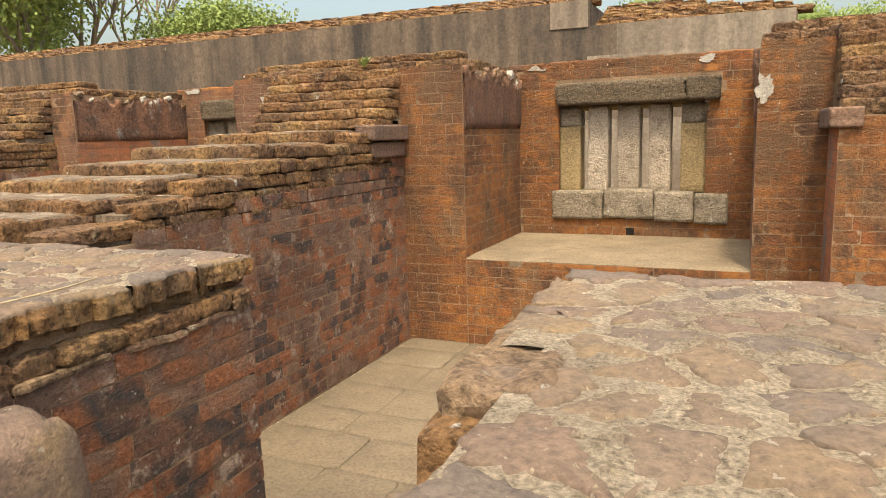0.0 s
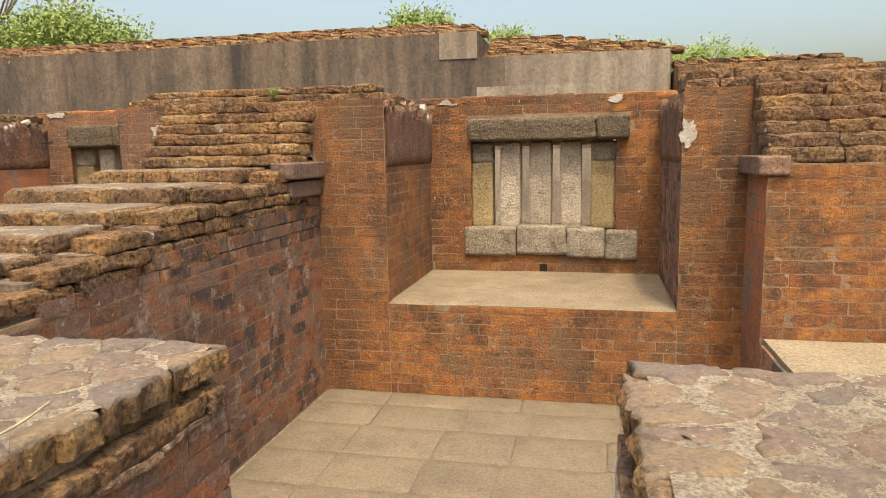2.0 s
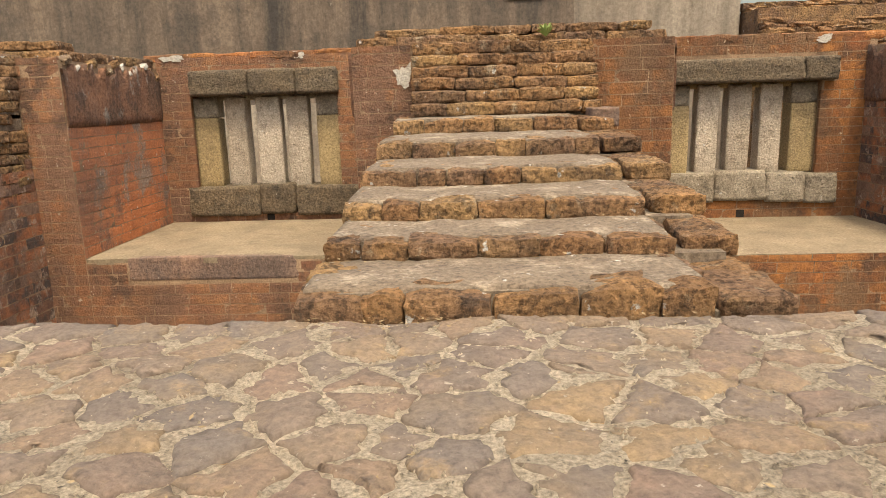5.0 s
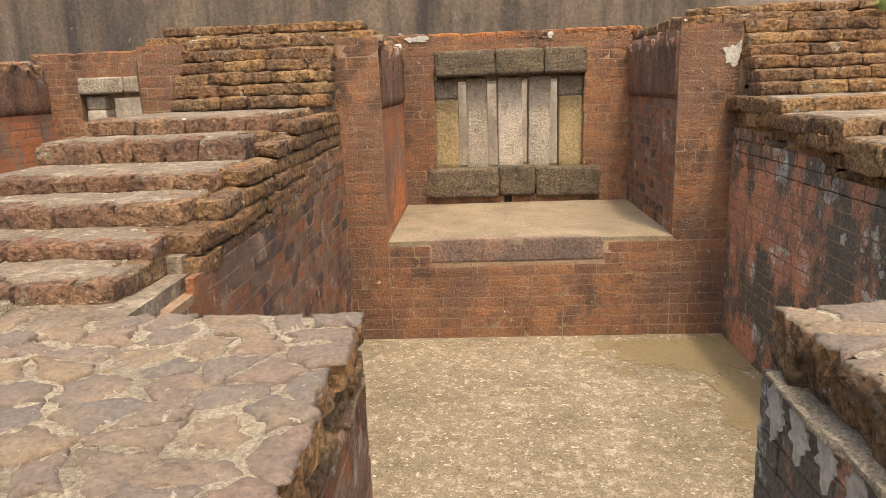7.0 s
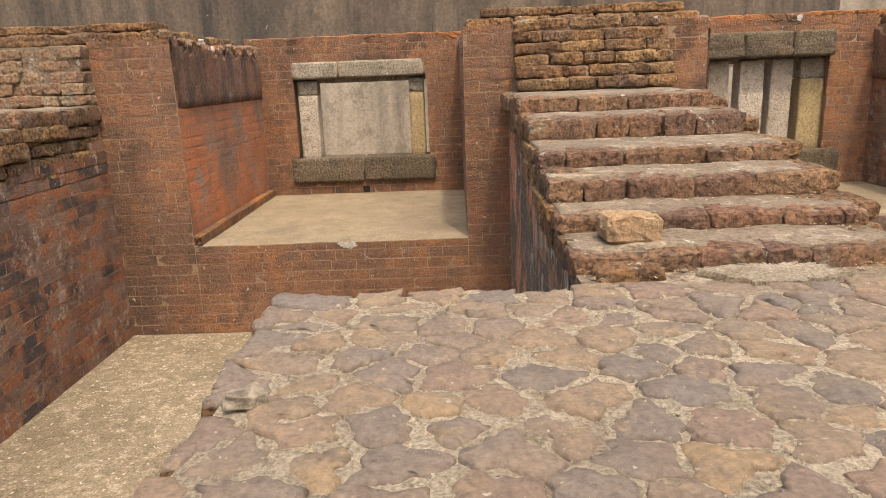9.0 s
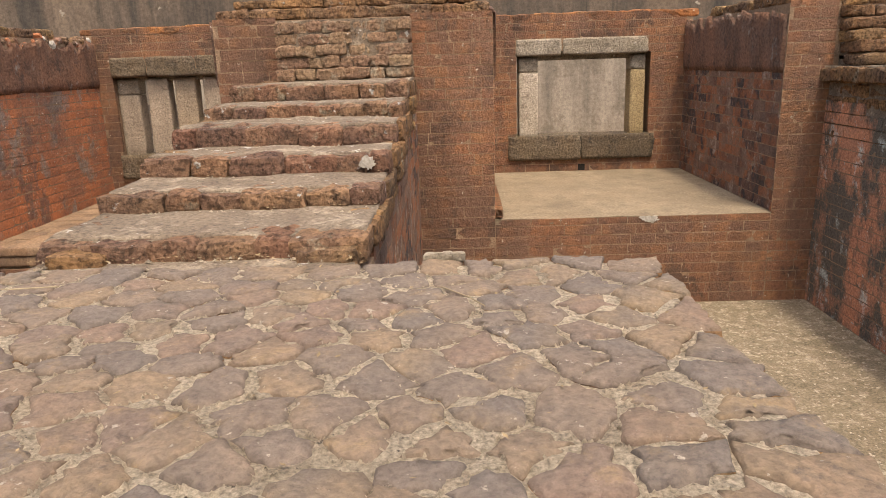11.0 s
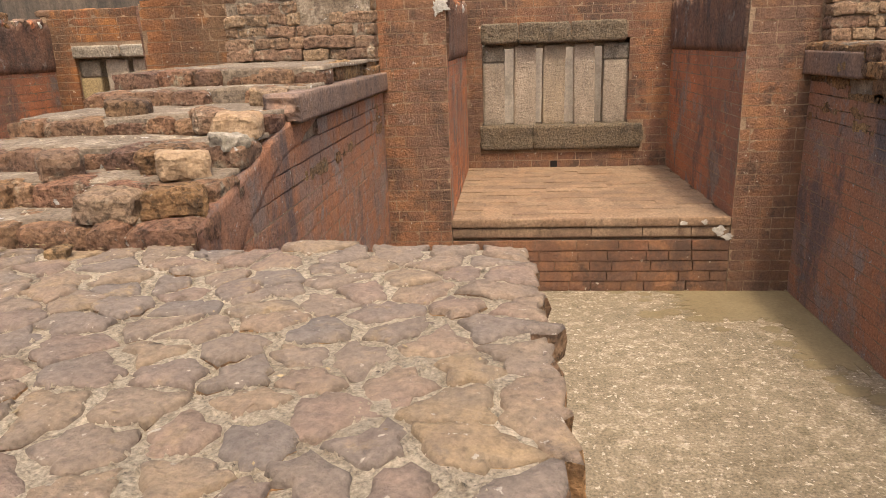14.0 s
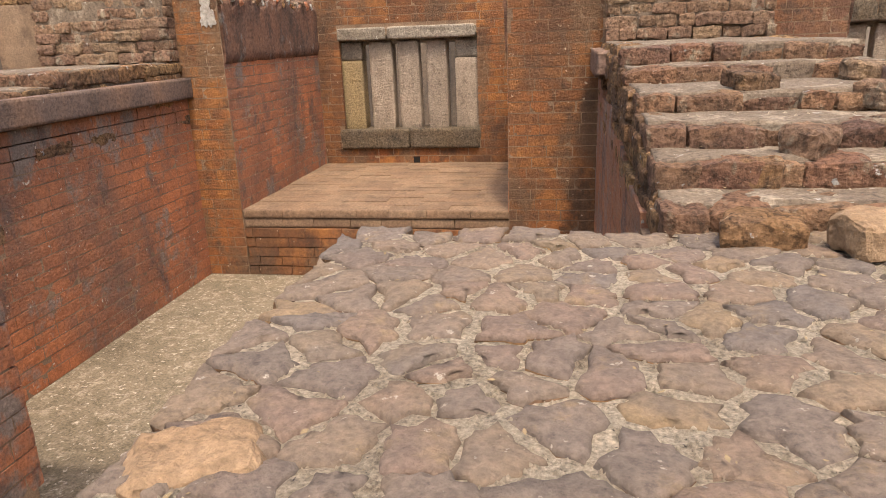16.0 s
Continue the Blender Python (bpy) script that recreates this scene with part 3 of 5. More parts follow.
# block at the near end of the row
wall_obs["end"] = structure("wall_end", boxes_mesh("wall_end", [(0.345 + 0.0005, 3.6, 3.82 + 0.0005, 6.2, -0.2, 1.46), (-0.0095, 3.6, PIER + 0.0005, 6.2, -0.2, 1.86)], M_MORTAR),
                            "mixed orange and dark brick end wall", "wall")
structure("floor_end", boxes_mesh("floor_end", [(0.36, 3.6, INNER - 0.03, 3.86, -0.2, 0.57)], M_EARTH), "sandy filled ground beside the end wall", "floor")

for i, c in enumerate(CELLS):
    pl, pr, yb, ph = c["pl"], c["pr"], c["yb"], c["ph"]
    wx0, wx1 = c["wx"]
    t = 0.34
    me = boxes_mesh("wall_back", [(pl - 0.05, pr + 0.05, yb + 0.0005, yb + t, -0.2, c["s0"]), (pl - 0.05, wx0 - 0.03, yb + 0.0005, yb + t, c["s0"], TOP - 0.05),
                                  (wx1 + 0.03, pr + 0.05, yb + 0.0005, yb + t, c["s0"], TOP - 0.05), (wx0 - 0.03, wx1 + 0.03, yb + 0.0005, yb + t, c["head"] + 0.03, TOP - 0.05)], M_MORTAR)
    wall_obs["back", i] = structure("wall_back_%d" % (i + 1), me, "orange brick niche wall with a stone-barred window", "wall")
    wall_obs["platform", i] = structure("platform_%d" % (i + 1), boxes_mesh("platform", [(pl, pr, PIER + (0.0005 if i < 3 else 0.05), yb, -0.2, ph - 0.03)], M_MORTAR),
                                        "brick sleeping platform in a cell niche", "platform")

# ---- high wall behind the row ----
HIGH_Y = 9.25
high = structure("wall_high", boxes_mesh("wall_high", [(-34, 0.42, HIGH_Y + 0.05, HIGH_Y + 1.2, -0.3, 2.72), (-34, -1.95, HIGH_Y + 0.06, HIGH_Y + 1.2, 2.7, 3.03)], M_HIGH),
                 "tall black-stained plastered block wall behind the cells", "wall")
mound = structure("wall_mound", boxes_mesh("wall_mound", [(-34, 0.4, HIGH_Y + 0.6, HIGH_Y + 4, -0.3, 2.78), (-34, -3.0, HIGH_Y + 0.9, HIGH_Y + 4, 2.7, 3.1)], M_ROUGH),
                  "stepped courses of rough brown brick on top of the high wall", "wall")

# ---- platforms: smooth tops, or brick paving with a rolled front edge ----
def rolled_edge(parent, x0, x1, y, z, r, name):
    """Half-round bricks laid end to end along a platform's front."""
    u = x0
    while u < x1 - 0.02:
        w = min(rng.uniform(0.2, 0.34), x1 - u)
        if x1 - u - w < 0.08:
            w = x1 - u
        verts, faces, n = [], [], 7
        for xx in (u + 0.002, u + w - 0.002):
            for k in range(n + 1):
                a = math.pi * k / n
                verts.append((xx, y - abs(math.sin(a)) ** 0.45 * r * 0.7, z + math.copysign(abs(math.cos(a)) ** 0.6, math.cos(a)) * r))
        for k in range(n):
            faces.append((k, k + 1, n + 1 + k + 1, n + 1 + k))
        faces += [tuple(range(n + 1))[::-1], tuple(range(n + 1, 2 * n + 2))]
        ob = new(name, mesh_of(name, verts, faces, M_PAVER))
        ob.parent = parent
        u += w


for i, c in enumerate(CELLS):
    par = wall_obs["platform", i]
    pl, pr, yb, ph = c["pl"], c["pr"], c["yb"], c["ph"]
    if i < 3:
        bm = bmesh.new()
        bmesh.ops.create_grid(bm, x_segments=40, y_segments=24, size=0.5)
        for v in bm.verts:
            x, y = pl + (v.co.x + 0.5) * (pr - pl), PIER + 0.002 + (v.co.y + 0.5) * (yb + 0.05 - PIER)
            edge = min(1.0, (y - PIER) / 0.08)
            v.co = Vector((x, y + (1 - edge) * 0.012 * noise.noise(Vector((x * 6, 2, i))), ph + 0.006 * noise.noise(Vector((x * 3, y * 3, i))) - (1 - edge) * 0.008))
        ext = bmesh.ops.extrude_face_region(bm, geom=bm.faces[:])
        bmesh.ops.translate(bm, vec=(0, 0, -0.035), verts=[g for g in ext["geom"] if isinstance(g, bmesh.types.BMVert)])
        bmesh.ops.recalc_face_normals(bm, faces=bm.faces[:])
        me = bpy.data.meshes.new("platform_top")
        bm.to_mesh(me)
        bm.free()
        me.materials.append(M_PLASTER)
        ob = new("platform_top", me)
        ob.parent = par
    else:
        rows = int((yb - PIER) / 0.115)
        for r in range(rows):
            y0 = PIER + 0.04 + r * (yb - PIER - 0.04) / rows
            u = pl - rng.uniform(0, 0.15)
            while u < pr:
                w = rng.uniform(0.17, 0.3)
                a, d = max(u, pl), min(u + w, pr)
                u += w
                if d - a > 0.03:
                    piece("paving_brick", variants("paver", M_PAVER, 8, 4, 0.006, 0.006, False), par, ((a + d) / 2, y0 + 0.056, ph - 0.02 + rng.uniform(-0.003, 0.003)), (d - a + 0.001, 0.115, 0.05))
        rolled_edge(par, pl, pr, PIER + 0.03, ph - 0.022, 0.03, "edge_brick")
        rolled_edge(par, pl, pr, PIER + 0.045, ph - 0.09, 0.034, "edge_brick")

# long grey kerb stone let into the second platform's front edge
piece("kerb_stone", variants("kerb", M_SMOKED, 3, 8, 0.03, 0.016), wall_obs["platform", 1], (-4.58, PIER + 0.028, 0.575), (1.08, 0.06, 0.145))

# ---- windows: sill blocks, bars, lintel ----
def window(i, c):
    y = c["yb"]
    w = tagged(new("window_%d" % (i + 1)), ("open stone window frame, bars gone, on a dark sill" if i == 2 else "window blocked with five upright chiselled stone bars"), "window", kind="structure")
    w.location = ((c["wx"][0] + c["wx"][1]) / 2, y, c["sill"])
    inv = Matrix.Translation(-w.location)

    def bit(name, me, loc, size, rz=0.0, ry=0.0):
        ob = new(name, me)
        ob.matrix_basis = inv @ Matrix.LocRotScale(loc, Euler((0, ry, rz)), size)
        ob.parent = w
        return ob

    def spans(a, b, cuts):
        edges = [a] + [a + (b - a) * k for k in cuts] + [b]
        return zip(edges[:-1], edges[1:])

    sill_cuts = [(0.31, 0.6, 0.82), (0.42, 0.63), (0.5,), (0.33,), (0.5,)][i]
    sill_mat = [M_PALESILL, M_DARKSTONE, M_DARKSTONE, M_DARKSTONE, M_DARKSTONE][i]
    for k, (a, b) in enumerate(spans(*c["sx"], sill_cuts)):
        lift = (0.0, 0.012, -0.006, -0.02)[k % 4] if i < 2 else 0.0
        bit("sill", variants("sill", sill_mat, 8, 8, 0.04, 0.022), ((a + b) / 2, y + 0.10, (c["s0"] + c["sill"]) / 2 + lift), (b - a - 0.004, 0.26, c["sill"] - c["s0"] + 0.01))
    lint_cuts = [(0.8,), (0.4, 0.72), (0.35,), (0.26, 0.62), (0.36,)][i]
    for k, (a, b) in enumerate(spans(*c["lx"], lint_cuts)):
        bit("lintel", variants("lintel", M_DARKSTONE if i != 2 and i != 4 else M_PALESILL, 8, 8, 0.06, 0.03 if i < 2 else 0.012),
            ((a + b) / 2, y + (0.06 if i < 2 else 0.11), (c["head"] + c["lt"]) / 2), (b - a - 0.004, 0.26, c["lt"] - c["head"] + 0.015))
    # upper bearing beam under the lintel
    bit("head_beam", variants("beam", M_OCHRE if i == 0 else M_PALESILL, 4, 6, 0.02, 0.01), ((c["wx"][0] + c["wx"][1]) / 2, y + 0.17, c["head"] - 0.02), (c["wx"][1] - c["wx"][0], 0.16, 0.05))
    for k, (a, b) in enumerate(c["posts"]):
        ends = k in (0, len(c["posts"]) - 1)
        h0, h1 = c["sill"] - 0.01, c["head"] - 0.02
        lean = rng.uniform(-0.02, 0.02)
        edge = -0.015 if k == 0 else 0.015
        if ends and i != 2:
            split = h0 + (h1 - h0) * (0.78 if i in (0, 1) else 0.8)
            jm = M_OCHRE if i < 2 or (i == 4 and k == 0) else M_GRANITE_BROWN
            bit("jamb", variants("jamb", jm, 6, 8, 0.03, 0.012), ((a + b) / 2 + edge, y + 0.13, (h0 + split) / 2), (b - a + 0.03, 0.16, split - h0))
            bit("jamb_cap", variants("cap", M_PALESILL, 6, 6, 0.03, 0.012), ((a + b) / 2 + edge, y + 0.14, (split + h1) / 2), (b - a + 0.03, 0.16, h1 - split))
        elif i == 2:
            split = h0 + (h1 - h0) * 0.82
            bit("jamb", variants("jamb2", M_GRANITE if k == 0 else M_OCHRE, 4, 8, 0.03, 0.012), ((a + b) / 2, y + 0.12, (h0 + split) / 2), (b - a, 0.18, split - h0))
            bit("jamb_cap", variants("cap", M_PALESILL, 6, 6, 0.03, 0.012), ((a + b) / 2, y + 0.13, (split + h1) / 2), (b - a, 0.18, h1 - split))
        else:
            bit("bar", variants("bar", M_GRANITE if i < 3 else M_GRANITE_BROWN, 10, 9, 0.04, 0.02), ((a + b) / 2, y + 0.12, (h0 + h1) / 2), (b - a, 0.15, h1 - h0), rng.uniform(-0.06, 0.06), lean)


for i, c in enumerate(CELLS):
    window(i, c)
    # a near-black box in the wall face stands for the hole's inner shade
    d = tagged(new("drain_hole", boxes_mesh("drain_hole", [(c["hole"] - 0.03, c["hole"] + 0.03, c["yb"] - 0.0045, c["yb"] + 0.05, c["ph"] + 0.005, c["ph"] + 0.062)], M_VOID)),
               "small dark square drain hole above the platform", "drain hole", "drain holes", "structure")

# ---- niche vault springers: a rolled ledge and an overhanging plaster face with a ragged top ----
def springer(x, side, y0, y1, z0, z1, seed, parent):
    ny, nz, verts, faces = 64, 9, [], []
    for j in range(ny + 1):
        y = y0 + (y1 - y0) * j / ny
        ragged = z1 - 0.09 * abs(noise.noise(Vector((y * 4.0, seed, 0.3)))) - 0.05 * (noise.noise(Vector((y * 19.0, seed, 1.3))) > 0.08)
        for k in range(nz + 1):
            f = k / nz
            out = (0.004 + 0.012 * math.sin(min(1.0, f * 9) * math.pi / 2) + 0.004 * f * f) + 0.006 * noise.noise(Vector((y * 5, f * 4, seed))) + 0.022 * max(0.0, f - 0.62) / 0.38 * noise.noise(Vector((y * 26, f * 0.6, seed)))
            verts.append((x + side * out, y, z0 + (ragged - z0) * f))
        verts.append((x - side * 0.12, y, ragged - 0.01))
        verts.append((x - side * 0.12, y, z0))
    m = nz + 3
    for j in range(ny):
        for k in range(m):
            q = (j * m + k, (j + 1) * m + k, (j + 1) * m + (k + 1) % m, j * m + (k + 1) % m)
            faces.append(q if side < 0 else q[::-1])
    faces += [tuple(range(m)), tuple(range(ny * m, ny * m + m))[::-1]]
    ob = new("vault_springer", mesh_of("vault_springer", verts, faces, M_DARKPLASTER, True))
    ob.parent = parent


for i, c in enumerate(CELLS):
    lz = 1.46 if i < 3 else (1.46 if i == 3 else 1.44)
    springer(c["pl"], 1, PIER + 0.012, c["yb"] + 0.04, lz, 1.87, i * 3.1, wall_obs["back", i])
    springer(c["pr"], -1, PIER + 0.012, c["yb"] + 0.04, lz, 1.87, i * 3.1 + 1.7, wall_obs["back", i])

# broken slab ends of the fallen vault, tilted along the springers' tops
for i, c in enumerate(CELLS):
    y = PIER + 0.03
    sr = random.Random(60 + i)
    while y < c["yb"] - 0.06:
        w = sr.uniform(0.035, 0.065) if i > 1 else sr.uniform(0.07, 0.12)
        top = 1.87 - 0.09 * abs(noise.noise(Vector((y * 4.0, i * 3.1, 0.3)))) - 0.03 * (noise.noise(Vector((y * 17.0, i * 3.1, 1.3))) > 0.1)
        mat = sr.choice((M_WHITE, M_DARKPLASTER, M_DUSTY, M_BRICK_RED, M_ROUGH)) if i > 1 else sr.choice((M_ROUGH, M_DUSTY, M_ROUGH, M_WHITE))
        piece("slab_end", variants("slab", mat, 5, 3, 0.12, 0.07, False), wall_obs["back", i], (c["pl"] - 0.045 + sr.uniform(-0.015, 0.01), y + w / 2, top + 0.004), (0.13, w * 0.95, sr.uniform(0.035, 0.065)), sr.uniform(-0.2, 0.2), 0.35)
        y += w

# low plaster skirting in the third niche
piece("skirting", variants("skirting", M_BRICK, 2, 8, 0.1, 0.03), wall_obs["back", 2], (-8.565, (PIER + 6.18) / 2, 0.63), (0.06, 1.86, 0.07))

# ---- stairs on the dividing walls ----
stair_obs = []
for i, s in enumerate(STAIRS):
    ys, zs = s["ys"], s["zs"]
    boxes = []
    for k in range(len(ys)):
        y1 = ys[k + 1] + 0.12 if k + 1 < len(ys) else PIER + 0.03
        boxes.append((s["x0"] + 0.05, s["x1"] - 0.05, ys[k] + 0.024, y1, 1.0, zs[k] - 0.008))
    boxes.append((s["w0"] + 0.06, s["w1"] - 0.06, ys[3], PIER + 0.03, 1.0, zs[2] - 0.03))
    for k in range(1, len(ys)):
        boxes += [(s["x1"] - 0.07, s["w1"] - 0.05, ys[k] + 0.06, PIER + 0.01, 1.0, zs[k - 1] - 0.012), (s["w0"] + 0.05, s["x0"] + 0.07, ys[k] + 0.06, PIER + 0.01, 1.0, zs[k - 1] - 0.012)]
    boxes += [(s["x1"] - 0.08, s["w1"] - 0.035, INNER + 0.07, PIER + 0.005, 1.0, 1.085), (s["w0"] + 0.035, s["x0"] + 0.08, INNER + 0.07, PIER + 0.005, 1.0, 1.085)]
    if ys[0] > INNER + 0.07:
        boxes.append((s["w0"] - 0.03, s["w1"] - 0.02, INNER - 0.028, ys[0] + 0.06, 1.0, 1.092))
    u0, u1, z = s["w0"] + 0.05, s["w1"] - 0.03, zs[-1]
    if i < 2:
        boxes += [(u0, u1, 4.015 + 0.058 * k, PIER + 0.06, z - 0.03 + 0.068 * k, z + 0.06 + 0.068 * k) for k in range(5)]
    else:
        boxes.append((u0, u1, 4.186, PIER + 0.06, z - 0.03, 1.85))
    st = structure("stairs_%d" % (i + 1), boxes_mesh("stairs", boxes, M_TREAD), ("broken rough stone steps with loose blocks on a dividing wall" if i == 3 else "worn rough stone steps climbing the top of a dividing wall"), "stairs")
    stair_obs.append(st)


def tread(parent, x0, x1, y0, y1, z, seed):
    """An uneven worn tread surface."""
    nx, ny, verts, faces = 36, 7, [], []
    for j in range(ny + 1):
        for k in range(nx + 1):
            x, y = x0 + (x1 - x0) * k / nx, y0 + (y1 - y0) * j / ny
            if j == 0:
                y += 0.012 * noise.noise(Vector((x * 9, seed, 3.0))) + 0.012 * noise.noise(Vector((x * 31, seed, 3.0)))
            verts.append((x, y, z + 0.010 * noise.noise(Vector((x * 5, y * 5, seed))) + 0.005 * noise.noise(Vector((x * 16, y * 16, seed))) - (0.003 if j == 0 else 0)))
    top = len(verts)
    verts += [(v[0], v[1], v[2] - 0.016) for v in verts]
    for j in range(ny):
        for k in range(nx):
            a = j * (nx + 1) + k
            faces.append((a, a + 1, a + nx + 2, a + nx + 1))
    rim = [k for k in range(nx + 1)] + [j * (nx + 1) + nx for j in range(1, ny + 1)] + [ny * (nx + 1) + k for k in range(nx - 1, -1, -1)] + [j * (nx + 1) for j in range(ny - 1, 0, -1)]
    for a, b in zip(rim, rim[1:] + rim[:1]):
        faces.append((a, a + top, b + top, b))
    ob = new("tread", mesh_of("tread", verts, faces, M_TREAD, True))
    ob.parent = parent


# ---- weeds, twigs and loose stones ----
def rock(label, x, y, z, size, mat, rz=0.0, group="", tilt=0.0):
    me = rough_stone("loose_stone", size, (9, 7, 6), 0.013, size[2] * 0.16, mat, int(abs(x * 97 + y * 31)), False)
    ob = tagged(new("loose_stone", me), label, "stone", group)
    ob.matrix_basis = Matrix.LocRotScale((x, y, z + size[2] * 0.44), Euler((tilt, tilt * 0.5, rz)), size)
    return ob


def twig(label, pts, r):
    cu = bpy.data.curves.new("twig", "CURVE")
    cu.dimensions, cu.bevel_depth, cu.bevel_resolution = "3D", r, 1
    sp = cu.splines.new("POLY")
    sp.points.add(len(pts) - 1)
    for p, q in zip(sp.points, pts):
        p.co = (*q, 1)
    tmp = bpy.data.objects.new("twig", cu)
    me = bpy.data.meshes.new_from_object(tmp)
    me.materials.append(M_TWIG)
    bpy.data.objects.remove(tmp)
    return tagged(new("twig", me), label, "twig", "fallen twigs")


# ---- trees ----
def tree(x, y, z, height, spread, leaves, seed, label, bare=False):
    r = random.Random(seed)
    t = tagged(new("tree"), label, "tree", "trees beyond the wall")
    t.location = (x, y, z)
    verts, faces = [], []
    tips = []

    def limb(a, b, ra, rb, n=6):
        k = len(verts)
        d = (b - a).normalized()
        u = d.orthogonal().normalized()
        v = d.cross(u)
        for p, rr in ((a, ra), (b, rb)):
            for q in range(n):
                an = 2 * math.pi * q / n
                verts.append(p + (u * math.cos(an) + v * math.sin(an)) * rr)
        for q in range(n):
            faces.append((k + q, k + (q + 1) % n, k + n + (q + 1) % n, k + n + q))

    def grow(a, d, length, rad, depth):
        b = a + d * length
        limb(a, b, rad, rad * 0.68)
        if depth == 0:
            tips.append(b)
            return
        for q in range(r.choice((2, 3, 3))):
            nd = (d + Vector((r.uniform(-1, 1), r.uniform(-1, 1), r.uniform(-0.2, 0.7))) * 0.75).normalized()
            grow(b, nd, length * r.uniform(0.62, 0.85), rad * 0.6, depth - 1)
        tips.append(b)

    grow(Vector((0, 0, 0)), Vector((r.uniform(-0.1, 0.1), 0, 1)).normalized(), height * 0.34, height * 0.022, 5 if bare else 4)
    ob = new("trunk", mesh_of("trunk", verts, faces, M_BARK, True))
    ob.parent = t
    lv, lf = [], []
    for _ in range(leaves * 2):
        p = r.choice(tips) + Vector((r.gauss(0, 1), r.gauss(0, 1), r.gauss(0, 0.8))) * spread
        u = Vector((r.uniform(-1, 1), r.uniform(-1, 1), r.uniform(-1, 1))).normalized()
        v = u.orthogonal().normalized()
        sz = height * r.uniform(0.007, 0.014)
        k = len(lv)
        lv += [p + u * sz, p + v * sz * 0.5, p - u * sz, p - v * sz * 0.5]
        lf.append((k, k + 1, k + 2, k + 3))
    ob = new("crown", mesh_of("crown", lv, lf, M_LEAF))
    ob.parent = t

